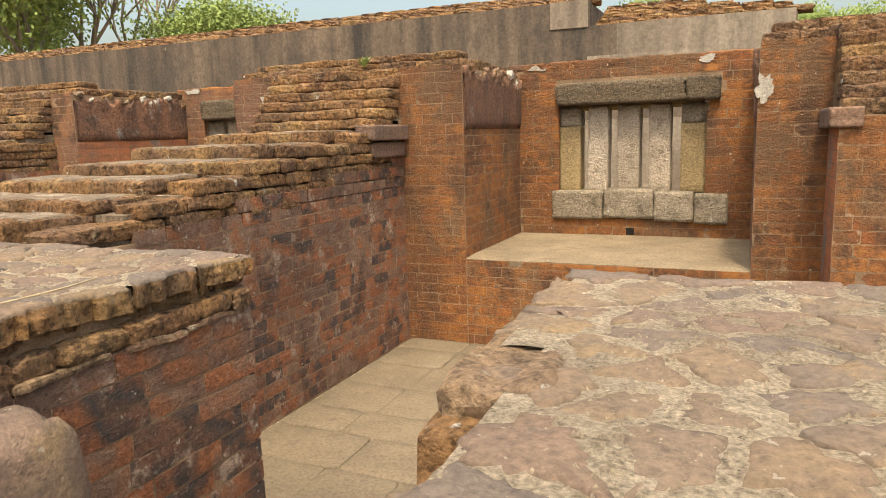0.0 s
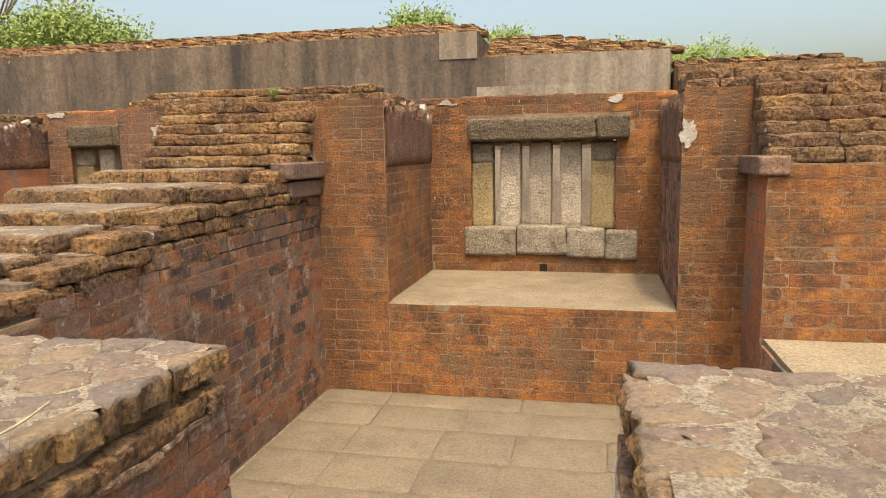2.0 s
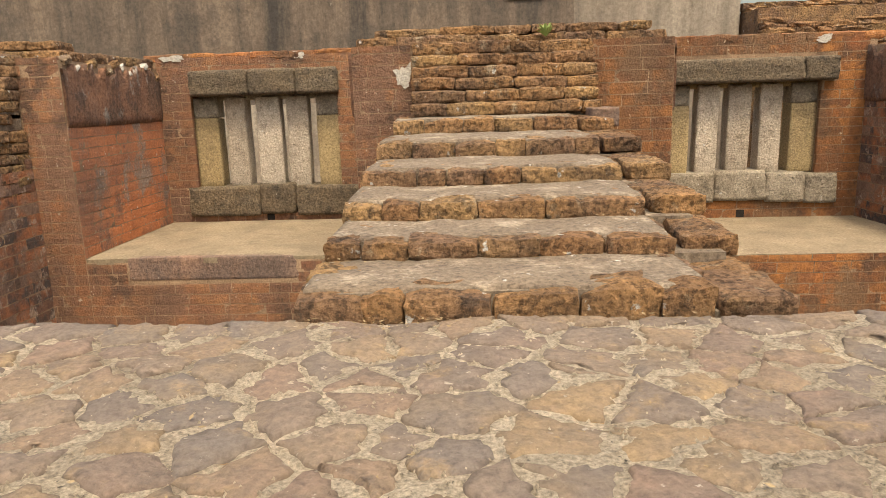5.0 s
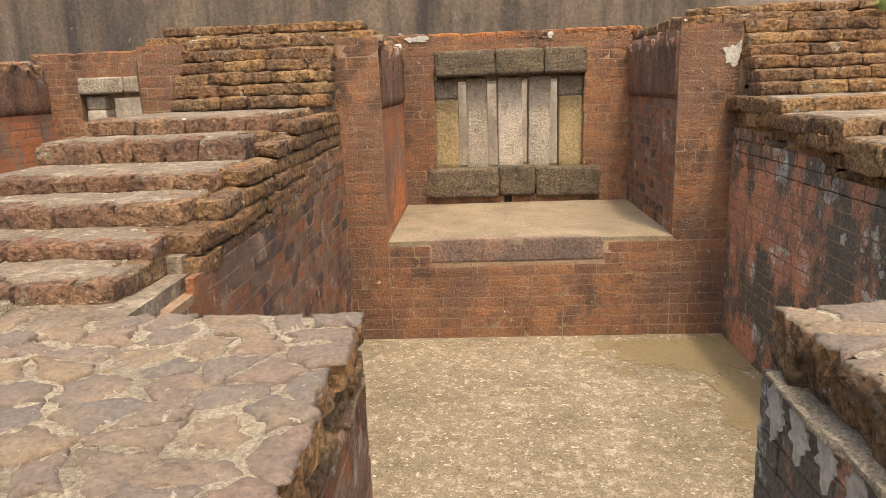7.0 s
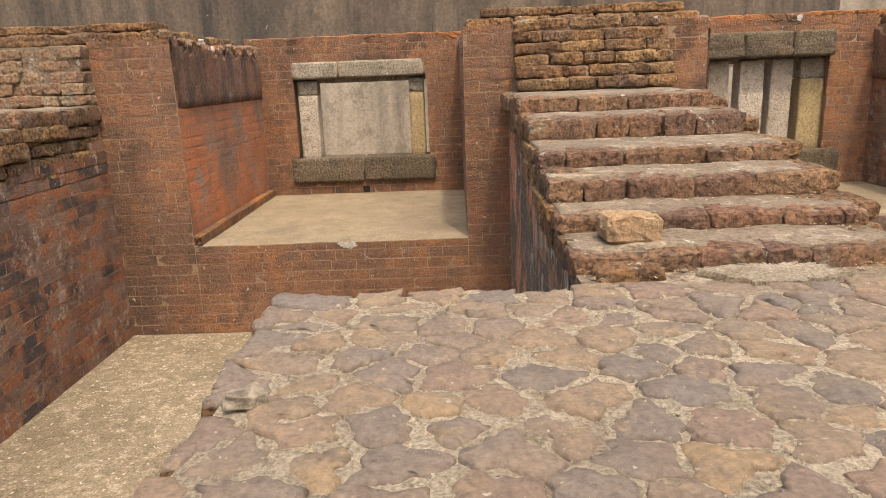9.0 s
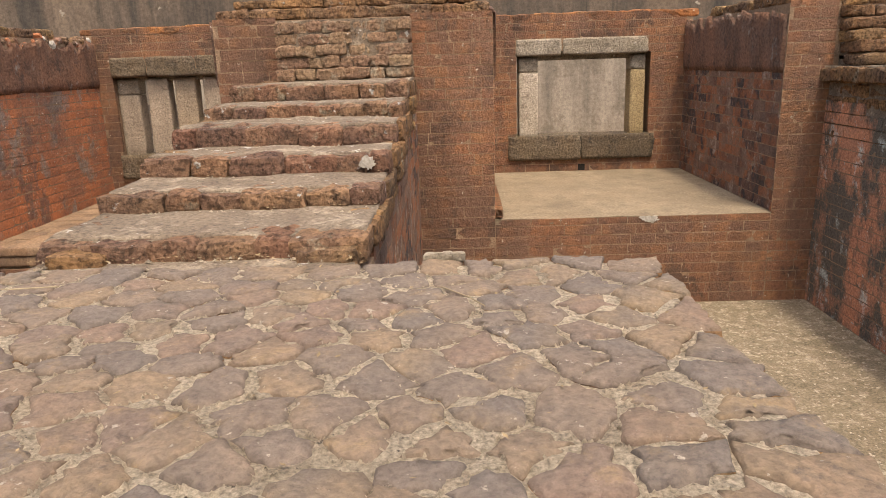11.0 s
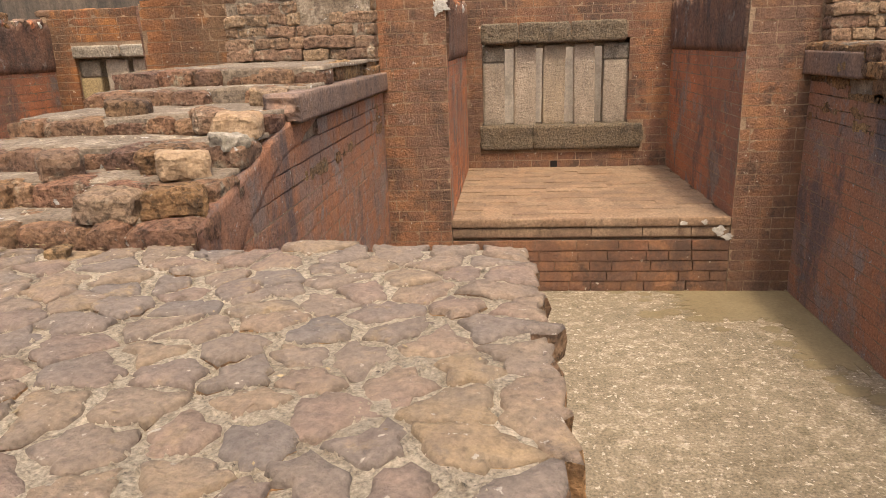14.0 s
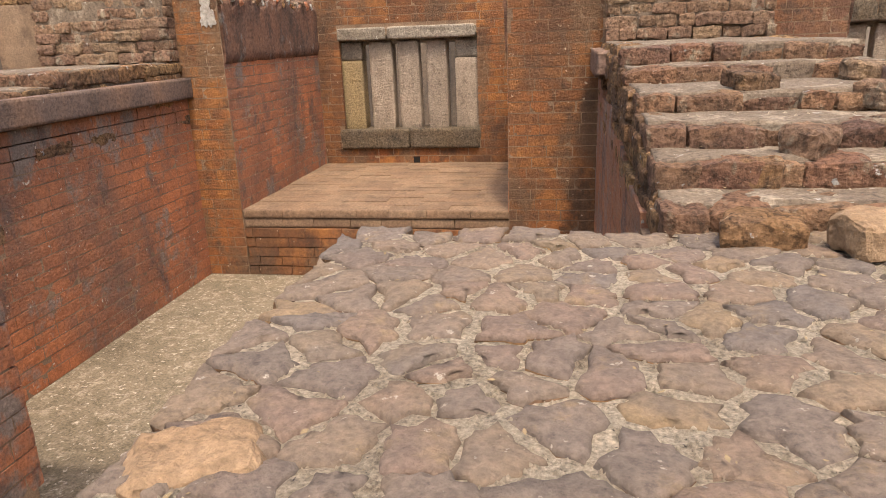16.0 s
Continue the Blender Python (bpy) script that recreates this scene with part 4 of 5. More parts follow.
# ---- pieces of walls, stairs and pavements ----
for i, c in enumerate(CELLS):
    left_mat = (M_BRICK_DARK, M_BRICK_DARK, M_BRICK_DARK, M_BRICK_SOOTY, M_BRICK_RED)[i]
    right_mat = (M_BRICK, M_BRICK_LICHEN, M_BRICK_LICHEN, M_BRICK_SOOTY, M_BRICK_SOOTY)[i]
    pier_mat = M_BRICK_LATE if i in (1, 2, 3) else M_BRICK
    pl, pr, yb, ph = c["pl"], c["pr"], c["yb"], c["ph"]
    left_pier = wall_obs["pier", i]
    right_pier = wall_obs["pier", i - 1] if i else wall_obs["end"]
    band = (1.31, 1.31, 1.31, 1.31, 1.25)[i]
    # long side faces
    lt = (lambda u: min(side_top(INNER + u), 1.30)) if i < 3 else (lambda u, b=band: min(1.10 + 0.16 * u, b))
    brick_face(wall_obs["side", i], c["xl"], INNER, "e", PIER - INNER, 0.0, COURSE * 3, left_mat, joined=True)
    brick_face(wall_obs["side", i], c["xl"], INNER, "e", PIER - INNER, COURSE * 3, 1.34, left_mat, top=lt)
    if i:
        low = COURSE * 10
        brick_face(wall_obs["side", i - 1], c["xr"], INNER, "w", PIER - INNER, 0.0, low, right_mat, joined=True)
        brick_face(wall_obs["side", i - 1], c["xr"], INNER, "w", PIER - INNER, low, 1.34, right_mat, top=lambda u: min(1.06 + 0.10 * u, 1.31))
    # piers, platform front
    brick_face(left_pier, c["xl"] - 0.02, PIER, "s", pl - c["xl"] + 0.02, 0.0, 1.88, pier_mat)
    brick_face(right_pier, pr, PIER, "s", c["xr"] - pr + 0.02, 0.0, 1.88, pier_mat)
    holes = [(-5.12 - pl, -4.04 - pl, 0.50, 0.65)] if i == 1 else []
    brick_face(wall_obs["platform", i], pl, PIER, "s", pr - pl, 0.0, ph - (0.008 if i < 3 else 0.115), pier_mat, holes=holes)
    # niche sides and back
    side_mat = M_BRICK_DARK if i < 3 else M_BRICK_RED
    brick_face(left_pier, pl, PIER, "e", yb - PIER, ph, 1.47, M_BRICK_RED if i in (1, 2, 3, 4) else M_BRICK)
    brick_face(right_pier, pr, PIER, "w", yb - PIER, ph, 1.47, side_mat, joined=True)
    wx0, wx1 = c["wx"]
    sx0, sx1 = c["sx"]
    lx0, lx1 = c["lx"]
    holes = [(sx0 - pl, sx1 - pl, c["s0"], c["sill"]), (wx0 - pl - 0.02, wx1 - pl + 0.02, c["sill"] - 0.02, c["head"] + 0.02), (lx0 - pl, lx1 - pl, c["head"] - 0.01, c["lt"] + 0.005)]
    brick_face(wall_obs["back", i], pl, yb, "s", pr - pl, ph, TOP, pier_mat, holes=holes)
    # door jambs
    brick_face(wall_obs["front", i + 1], PAVED[i + 1][1], 0.6, "e", INNER - 0.6, 0.27, 0.95, left_mat if i < 3 else M_BRICK_RED)
    brick_face(wall_obs["front", i], PAVED[i][0] - 0.02, 0.72, "w", INNER - 0.72, 0.27, 0.95, M_BRICK_LICHEN if i < 3 else M_BRICK_RED)
    for x, par in ((PAVED[i + 1][1] - 0.03, wall_obs["front", i + 1]), (PAVED[i][0] + 0.01, wall_obs["front", i])):
        for q in range(4):
            key = ("ledge_strip", q)
            if key not in MESHES:
                MESHES[key] = rough_stone("lime_edge", (0.07, 0.24, 0.02), (3, 12, 2), 0.009, 0.004, M_GRIT, 900 + q)
                MESHES["brown", q] = rough_stone("lime_edge", (0.07, 0.24, 0.02), (3, 12, 2), 0.009, 0.004, M_DUSTY, 920 + q)
            if i == 0 and par is wall_obs["front", 0] and q == 0:
                continue
            piece("lime_edge", MESHES["brown", q] if i == 0 or (i == 1 and par is wall_obs["front", 2]) else MESHES[key], par, (x + rng.uniform(-0.008, 0.006), 0.72 + 0.235 * q, 0.948 + rng.uniform(-0.006, 0.003)), (0.075 if i < 2 else 0.05, 0.235, 0.02 if i < 2 else 0.012), rng.uniform(-0.03, 0.03))
    # rough course between the jambs' bricks and the paving
    stone_row(wall_obs["front", i + 1], FRONT, INNER, PAVED[i + 1][1] - 0.005, 0.952, 1.008, 0.15, axis="y", out=0.02, wmin=0.10, wmax=0.24)
    stone_row(wall_obs["front", i + 1], FRONT, INNER, PAVED[i + 1][1] - 0.035, 1.006, 1.066, 0.14, axis="y", out=0.03, wmin=0.10, wmax=0.24)
    stone_row(wall_obs["front", i], 0.72 if i == 0 else FRONT, INNER, PAVED[i][0] + 0.02, 0.95, 1.06, 0.14, axis="y", out=-0.03)

brick_face(wall_obs["end"], 0.345, 3.82, "s", 1.9, 0.57, 1.48, M_BRICK)
brick_face(wall_obs["end"], 0.345, 3.82, "w", PIER - 3.82, 0.0, 1.48, M_BRICK_RED, joined=True)

brick_face(wall_obs["end"], 0.345, INNER, "w", 3.80 - INNER, 0.0, 0.56, M_BRICK_LICHEN, joined=True)

for i, s in enumerate(STAIRS):
    st = stair_obs[i]
    ys, zs = s["ys"], s["zs"]
    prev = 1.08
    for k, (y, z) in enumerate(zip(ys, zs)):
        y1 = ys[k + 1] if k + 1 < len(ys) else PIER + 0.02
        tread(st, s["x0"] + 0.012, s["x1"] - 0.012, y + 0.034, y1 + 0.06, z + 0.002, i * 10 + k)
        stone_row(st, s["x0"], s["x1"], y, prev - 0.012, z - 0.004, 0.17, mat=M_RISER if i else None, wmin=0.09, wmax=0.21, out=0.02 if i < 2 else 0.04, gaps=0.22 if i == 3 and k else 0.0)
        stone_row(st, y + 0.15, y1 + (0.4 if k + 1 < len(ys) else 0), s["x1"] - (0.04 if i == 3 else 0), prev - 0.015, z - 0.002, 0.13, axis="y", out=0.02, wmin=0.12, wmax=0.24)
        stone_row(st, y + 0.15, y1 + (0.4 if k + 1 < len(ys) else 0), s["x0"], prev - 0.015, z - 0.002, 0.13, axis="y", out=-0.02, wmin=0.12, wmax=0.24)
        prev = z
    # side courses over the brick face
    for x, sg in ((s["w1"] - 0.015, 1), (s["w0"] + 0.015, -1)):
        z = 1.06
        while z < zs[-1] - 0.05:
            ya = INNER + 0.05 if z < 1.1 else next((yy for yy, zz in zip(ys, zs) if zz > z + 0.05), ys[-1]) + 0.1
            if sg > 0 and i == 1 and z < 1.1:
                ya = 2.0
            if sg > 0 and i >= 3 and z > 1.1:
                ya = max(ya, 3.9)
            stone_row(st, ya, PIER, x, z, z + 0.066, 0.16, axis="y", out=0.02 * sg, wmin=0.14, wmax=0.28)
            z += 0.066
    # upper flight: thin rough courses, or a rubble face
    pier = wall_obs["pier", i]
    u0, u1 = s["w0"] + 0.03, s["w1"] - 0.01
    z, k = zs[-1] + 0.005, 0
    while z < 1.84:
        if i < 2:
            stone_row(st, u0, u1, 3.98 + 0.058 * k, z, z + 0.068, 0.22, wmin=0.15, wmax=0.34)
        else:
            stone_row(st, u0, u1, 4.17 + 0.008 * k, z, z + 0.068, 0.16, mat=M_DUSTY, wmin=0.07, wmax=0.2, out=0.035)
        z, k = z + 0.068, k + 1
    nl = CELLS[i + 1]["pr"] if i + 1 < len(CELLS) else s["w0"] - 0.35
    nr = CELLS[i]["pl"]
    yt = 4.36 if i < 2 else 4.30
    for y in (yt, yt + 0.28, yt + 0.56, yt + 0.84, yt + 1.1):
        stone_row(pier, nl + 0.02, nr - 0.02, y, 1.86, 1.93, 0.26, wmin=0.18, wmax=0.4)
    stone_row(pier, nl + 0.12, nr - 0.10, yt + 0.06, 1.93, 1.985, 0.24, wmin=0.18, wmax=0.4)

# end block's stepped courses
for k in range(7):
    stone_row(wall_obs["end"], 0.36 + 0.0 * k, 3.4, 3.835 + 0.07 * k, 1.462 + 0.068 * k, 1.54 + 0.068 * k, 0.24, wmin=0.18, wmax=0.36)
for y in (4.5, 4.78):
    stone_row(wall_obs["end"], 0.05, 3.4, y, 1.93, 2.0, 0.26, wmin=0.18, wmax=0.4)
stone_row(wall_obs["end"], 0.0, 0.36, PIER + 0.02, 1.86, 1.93, 0.3)

# ledge blocks on the side walls
def ledge(parent, x, side, y0, y1, z0, z1, out=0.05):
    piece("ledge", variants("ledge", M_SMOKED, 4, 8, 0.02, 0.014), parent, (x + side * (out / 2 - 0.05), (y0 + y1) / 2, (z0 + z1) / 2), (out + 0.1, y1 - y0, z1 - z0))


ledge(wall_obs["side", 0], -2.22, 1, 3.82, PIER + 0.02, 1.40, 1.50)
ledge(wall_obs["side", 0], -2.22, 1, 3.85, PIER + 0.02, 1.29, 1.39, 0.02)
ledge(wall_obs["side", 3], -12.42, 1, 2.42, PIER + 0.02, 1.306, 1.41, 0.035)
ledge(wall_obs["side", 4], -16.02, 1, 2.2, PIER + 0.02, 1.23, 1.36)
ledge(wall_obs["side", 2], -9.92, -1, 3.6, PIER + 0.02, 1.33, 1.46)
ledge(wall_obs["side", 3], -13.36, -1, 3.6, PIER + 0.02, 1.33, 1.46)
ledge(wall_obs["end"], 0.345, -1, 3.80, PIER, 1.40, 1.50)

# plaster left on the upper face of the fourth dividing wall, climbing beside the steps
def plaster_top(y):
    return min(1.135 + 0.225 * (y - 1.57), 1.316) + 0.005 * noise.noise(Vector((y * 14, 0.5, 0.5)))


pv, pf, pn = [], [], 70
for q in range(pn + 1):
    y = INNER + 0.02 + (PIER - INNER - 0.02) * q / pn
    low = plaster_top(y) - (0.10 if y < 2.5 else max(0.015, 0.10 - 0.3 * (y - 2.5))) - 0.12 * max(0.0, 1 - (y - 1.57) / 0.9) + (0.035 * noise.noise(Vector((y * 5, 2.5, 0.5))) + 0.02 * noise.noise(Vector((y * 17, 2.5, 0.5))) if y < 2.7 else 0.0)
    for k in range(7):
        z = low + (plaster_top(y) - low) * k / 6
        pv.append((-12.42 + (0.0004 if k == 0 else 0.0035) + 0.0012 * noise.noise(Vector((y * 6, z * 6, 1.5))), y, z))
    pv += [(-12.50, y, plaster_top(y)), (-12.50, y, low)]
for q in range(pn):
    for k in range(9):
        pf.append((q * 9 + k, q * 9 + 9 + k, q * 9 + 9 + (k + 1) % 9, q * 9 + (k + 1) % 9))
pf += [tuple(range(9))[::-1], tuple(range(pn * 9, pn * 9 + 9))]
new("core", boxes_mesh("core", [(-12.9, -12.432 - 0.004 * q, yy + 0.02, PIER - 0.01 - 0.004 * q, 1.0, min(1.305, zz - 0.03)) for q, (yy, zz) in enumerate(zip(STAIRS[3]["ys"], STAIRS[3]["zs"]))] + [(-12.9, -12.455, 2.8, PIER - 0.04, 1.0, 1.415)], M_MORTAR)).parent = wall_obs["side", 3]
new("plaster", mesh_of("plaster", pv, pf, M_BRICK_SOOTY, True)).parent = wall_obs["side", 3]

# back wall coping
for i, c in enumerate(CELLS):
    stone_row(wall_obs["back", i], c["pl"] - 0.1, c["pr"] + 0.1, c["yb"] + 0.01, TOP - 0.055, TOP + 0.01, 0.26, mat=M_BRICK, wmin=0.2, wmax=0.34)

# high wall blocks
z, row = -0.02, 0
for top, x_end in ((0.75, 0.4), (1.16, 0.4), (1.57, 0.4), (1.98, 0.4), (2.38, 0.4), (2.76, 0.4), (3.08, -1.98)):
    u = -25.0 + (row % 2) * 0.45
    while u < x_end - 0.1:
        w = min(rng.uniform(0.75, 1.05) if top > 1.2 else 2.0, x_end - u)
        pale = (u > -2.2 and z > 1.9) or (top < 1.6 and -14 < u)
        piece("block", variants("ashlar", M_HIGHPALE if pale else M_HIGH, 8, 3, 0.002, 0.0016, False), high, (u + w / 2, HIGH_Y + 0.15 + rng.uniform(-0.0012, 0.0012), (z + top) / 2), (w + 0.003, 0.3, top - z + 0.003))
        u += w
    z, row = top, row + 1
piece("block", variants("ashlar", M_HIGHPALE, 8, 3, 0.008, 0.004, False), high, (-2.25, HIGH_Y + 0.14, 2.92), (0.5, 0.31, 0.34))


def course_stuff(name, label, rows, mat):
    """Far courses of rough bricks, joined."""
    verts, faces = [], []
    kinds = []
    for q in range(12):
        src = lattice("course", 3, 0.12, 0.09, mat, 5 + q, False)
        kinds.append(([v.co.copy() for v in src.vertices], [list(p.vertices) for p in src.polygons]))
    for x0, x1, y, z0, z1 in rows:
        u = x0
        while u < x1:
            w = rng.uniform(0.14, 0.42)
            k = len(verts)
            sv, sf = rng.choice(kinds)
            yy = y + rng.uniform(-0.03, 0.03)
            h = z1 - z0
            for v in sv:
                verts.append((u + w / 2 + v.x * w * 0.98, yy + 0.15 + v.y * 0.32, (z0 + z1) / 2 + v.z * h))
            faces += [[k + q for q in f] for f in sf]
            u += w
    ob = tagged(new(name, mesh_of(name, verts, faces, mat)), label, "bricks", kind="stuff")
    return ob


rows = []
for k in range(4):
    rows.append((-34, -2.0 - 0.15 * k, HIGH_Y + 0.12 + 0.2 * k, 3.06 + 0.072 * k, 3.14 + 0.072 * k))
for k in range(6):
    rows.append((-2.0, 0.5 - 0.30 * k, HIGH_Y + 0.2 + 0.2 * k, 2.75 + 0.072 * k, 2.83 + 0.072 * k))
for k in range(9):
    rows.append((0.45, 4.5 - 0.3 * k, 8.0 + 0.16 * k, 1.95 + 0.075 * k, 2.03 + 0.075 * k))
course_stuff("rough_courses", "rough brown brick courses capping the high wall", rows, M_ROUGH)
structure("wall_far", boxes_mesh("wall_far", [(0.45, 6, 8.12, 12, -0.3, 1.95), (0.45, 2.4, 8.8, 12, 1.9, 2.5)], M_ROUGH), "low ruined brick wall beyond the end block", "wall")

# paving: irregular flags bedded in gritty mortar
def clip_poly(poly, px, py, nx, ny):
    out = []
    for a, b in zip(poly, poly[1:] + poly[:1]):
        da, db = (a[0] - px) * nx + (a[1] - py) * ny, (b[0] - px) * nx + (b[1] - py) * ny
        if da <= 0:
            out.append(a)
        if da * db < 0:
            f = da / (da - db)
            out.append((a[0] + (b[0] - a[0]) * f, a[1] + (b[1] - a[1]) * f))
    return out


def bed_wave(x, y):
    return 0.011 * noise.noise(Vector((x * 5, y * 5, 5)))


def flag_mesh(poly, z, thick, r, mat, gap, flank, rag):
    """A worn flag: its outline is rounded and ragged, its top follows the bed and its rim is worn down."""
    cx, cy = sum(p[0] for p in poly) / len(poly), sum(p[1] for p in poly) / len(poly)
    ring = []
    for a, b in zip(poly, poly[1:] + poly[:1]):
        ln = math.hypot(b[0] - a[0], b[1] - a[1])
        n = max(1, int(ln / (0.016 if rag > 0.5 else 0.04)))
        for q in range(n):
            ring.append((a[0] + (b[0] - a[0]) * q / n, a[1] + (b[1] - a[1]) * q / n))
    m = len(ring)
    if rag < 0.5:
        ring = [((ring[q - 1][0] + 2 * ring[q][0] + ring[(q + 1) % m][0]) / 4, (ring[q - 1][1] + 2 * ring[q][1] + ring[(q + 1) % m][1]) / 4) for q in range(m)]
    tx, ty = r.uniform(-0.03, 0.03) * rag, r.uniform(-0.03, 0.03) * rag
    verts, faces = [], []
    for lev, (shrink, dz) in enumerate(((0.01, -thick), (0.006, -thick * 0.5), (gap - 0.001, -0.009), (gap + 0.0015, -0.003), (gap + 0.006, 0.0), (0.5, 0.0025))):
        for x, y in ring:
            dx, dy = x - cx, y - cy
            ln = math.hypot(dx, dy) or 1
            if lev == 5:
                k = shrink
            else:
                k = max(0.1, 1 - (shrink + rag * 0.010 * noise.noise(Vector((x * 13, y * 13, 0.5))) + rag * 0.017 * noise.noise(Vector((x * 52, y * 52, 1.5))) + (rag * 0.02 * noise.noise(Vector((x * 17, y * 17, 5.0 + 3 * lev))) if lev < 2 else 0)) / ln)
            xx, yy = cx + dx * k, cy + dy * k
            verts.append((xx - cx, yy - cy, dz + tx * dx * k + ty * dy * k + rag * bed_wave(xx, yy) + (rag * (0.003 * noise.noise(Vector((xx * 26, yy * 26, 2.0))) + 0.0045 * noise.noise(Vector((xx * 70, yy * 70, 2.0)))) if lev > 2 else 0)))
    verts.append((0, 0, 0.0025 + rag * bed_wave(cx, cy)))
    for lev in range(5):
        for q in range(m):
            faces.append((lev * m + q, lev * m + (q + 1) % m, (lev + 1) * m + (q + 1) % m, (lev + 1) * m + q))
    for q in range(m):
        faces.append((5 * m + q, 5 * m + (q + 1) % m, len(verts) - 1))
    me = mesh_of("flagstone", verts, faces, mat)
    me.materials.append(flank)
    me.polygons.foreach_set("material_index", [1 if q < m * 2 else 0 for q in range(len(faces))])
    me.polygons.foreach_set("use_smooth", [q >= 2 * m for q in range(len(faces))])
    return me, (cx, cy, z)


def flags(parent, x0, x1, y0, y1, z, dx, dy, mat, thick, gap, seed, lift=0.0, wander=0.37, bulge=0.0, stagger=0.25, skip=None):
    r = random.Random(seed)
    pts = []
    nx, ny = max(1, round((x1 - x0) / dx)), max(1, round((y1 - y0) / dy))
    for j in range(ny):
        for k in range(nx):
            pts.append((x0 + (k + 0.5 + (stagger if j % 2 else -stagger) + r.uniform(-wander, wander)) * (x1 - x0) / nx, y0 + (j + 0.5 + r.uniform(-wander, wander)) * (y1 - y0) / ny))
    for q, p in enumerate(pts):
        if skip and skip(p):
            continue
        poly = [(x0 - r.uniform(0, bulge), y0), (x1 + r.uniform(0, bulge), y0), (x1 + r.uniform(0, bulge), y1 + r.uniform(-0.01, bulge)), (x0 - r.uniform(0, bulge), y1 + r.uniform(-0.01, bulge))]
        for w, o in enumerate(pts):
            if w != q and abs(o[0] - p[0]) < 3 * dx and abs(o[1] - p[1]) < 4 * dy:
                poly = clip_poly(poly, (o[0] + p[0]) / 2, (o[1] + p[1]) / 2, o[0] - p[0], o[1] - p[1])
                if len(poly) < 3:
                    break
        if len(poly) < 3:
            continue
        if abs(sum(a[0] * d[1] - d[0] * a[1] for a, d in zip(poly, poly[1:] + poly[:1]))) / 2 < 0.0045:
            continue
        cx, cy = sum(a[0] for a in poly) / len(poly), sum(a[1] for a in poly) / len(poly)
        if min(abs((d[0] - a[0]) * (a[1] - cy) - (a[0] - cx) * (d[1] - a[1])) / (math.hypot(d[0] - a[0], d[1] - a[1]) + 1e-6) for a, d in zip(poly, poly[1:] + poly[:1])) < 0.022:
            continue
        # paving flags' sides get a darker colour: joint dirt, and joint shade painted in
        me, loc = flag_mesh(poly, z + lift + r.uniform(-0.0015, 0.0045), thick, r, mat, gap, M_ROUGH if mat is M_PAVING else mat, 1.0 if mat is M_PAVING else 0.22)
        ob = new("flagstone", me)
        ob.location = loc
        ob.parent = parent


def mortar_bed(name, x0, x1, y0, y1, z):
    nx, ny = max(4, int((x1 - x0) / 0.022)), max(4, int((y1 - y0) / 0.022))
    verts, faces = [], []
    for j in range(ny + 1):
        for k in range(nx + 1):
            x, y = x0 + (x1 - x0) * k / nx, y0 + (y1 - y0) * j / ny
            verts.append((x, y, z + bed_wave(x, y) + 0.0065 * noise.noise(Vector((x * 15, y * 15, 5))) + 0.003 * noise.noise(Vector((x * 60, y * 60, 5)))))
    for j in range(ny):
        for k in range(nx):
            a = j * (nx + 1) + k
            faces.append((a, a + 1, a + nx + 2, a + nx + 1))
    return mesh_of(name, verts, faces, M_GRIT, True)


for i, (x0, x1) in enumerate(PAVED):
    pav = structure("pavement_%d" % i, mortar_bed("pavement", x0 + (0.10 if i == 0 else 0.015), x1 - 0.015, FRONT, INNER - 0.015, (1.0965, 1.0955, 1.0955, 1.0948, 1.0945, 1.0945)[i]), "irregular brown flagstones bedded in gritty mortar on the wall top", "pavement")
    flags(pav, x0, x1, FRONT + 0.16, INNER, 1.098, (0.16, 0.145, 0.128, 0.124, 0.122, 0.17)[i], (0.110, 0.100, 0.090, 0.088, 0.087, 0.12)[i], M_PAVING, 0.06, (0.011, 0.009, 0.008, 0.008, 0.0095, 0.0095)[i], 40 + i, lift=(-0.001, 0.0, 0.0008, 0.002, 0.0026, 0.0026)[i], bulge=0.02 if i < 2 else 0.045,
          skip=(lambda p: p[1] < 0.99 and p[0] < -0.28) if i == 0 else None)
    if i == 0:
        bed = new("mortar_bed", mortar_bed("mortar_bed", x0 + 0.03, x0 + 0.17, 0.98, INNER - 0.03, 1.0955))
        bed.parent = pav
fl = wall_obs["floor"] = structure("pavement_cell", boxes_mesh("pavement_cell", [(-2.2, 0.3, 0.7, PIER, -0.25, -0.006)], M_FLAG), "large worn grey floor flags", "pavement")
fr = random.Random(77)
y = 0.7
while y < PIER:
    hh = min(fr.uniform(0.27, 0.40), PIER + 0.02 - y)
    if PIER + 0.02 - y - hh < 0.14:
        hh = PIER + 0.02 - y
    x = -2.2
    while x < 0.31:
        w = min(fr.uniform(0.34, 0.62), 0.32 - x)
        if 0.32 - x - w < 0.2:
            w = 0.32 - x
        sk = [fr.uniform(-0.008, 0.008) for _ in range(4)]
        me, loc = flag_mesh([(x, y + sk[0]), (x + w, y + sk[1]), (x + w + sk[2], y + hh), (x + sk[3], y + hh)], fr.uniform(-0.002, 0.002), 0.05, fr, M_FLAG, 0.0012, M_FLAG, 0.25)
        ob = new("flagstone", me)
        ob.location = loc
        ob.parent = fl
        x += w
    y += hh

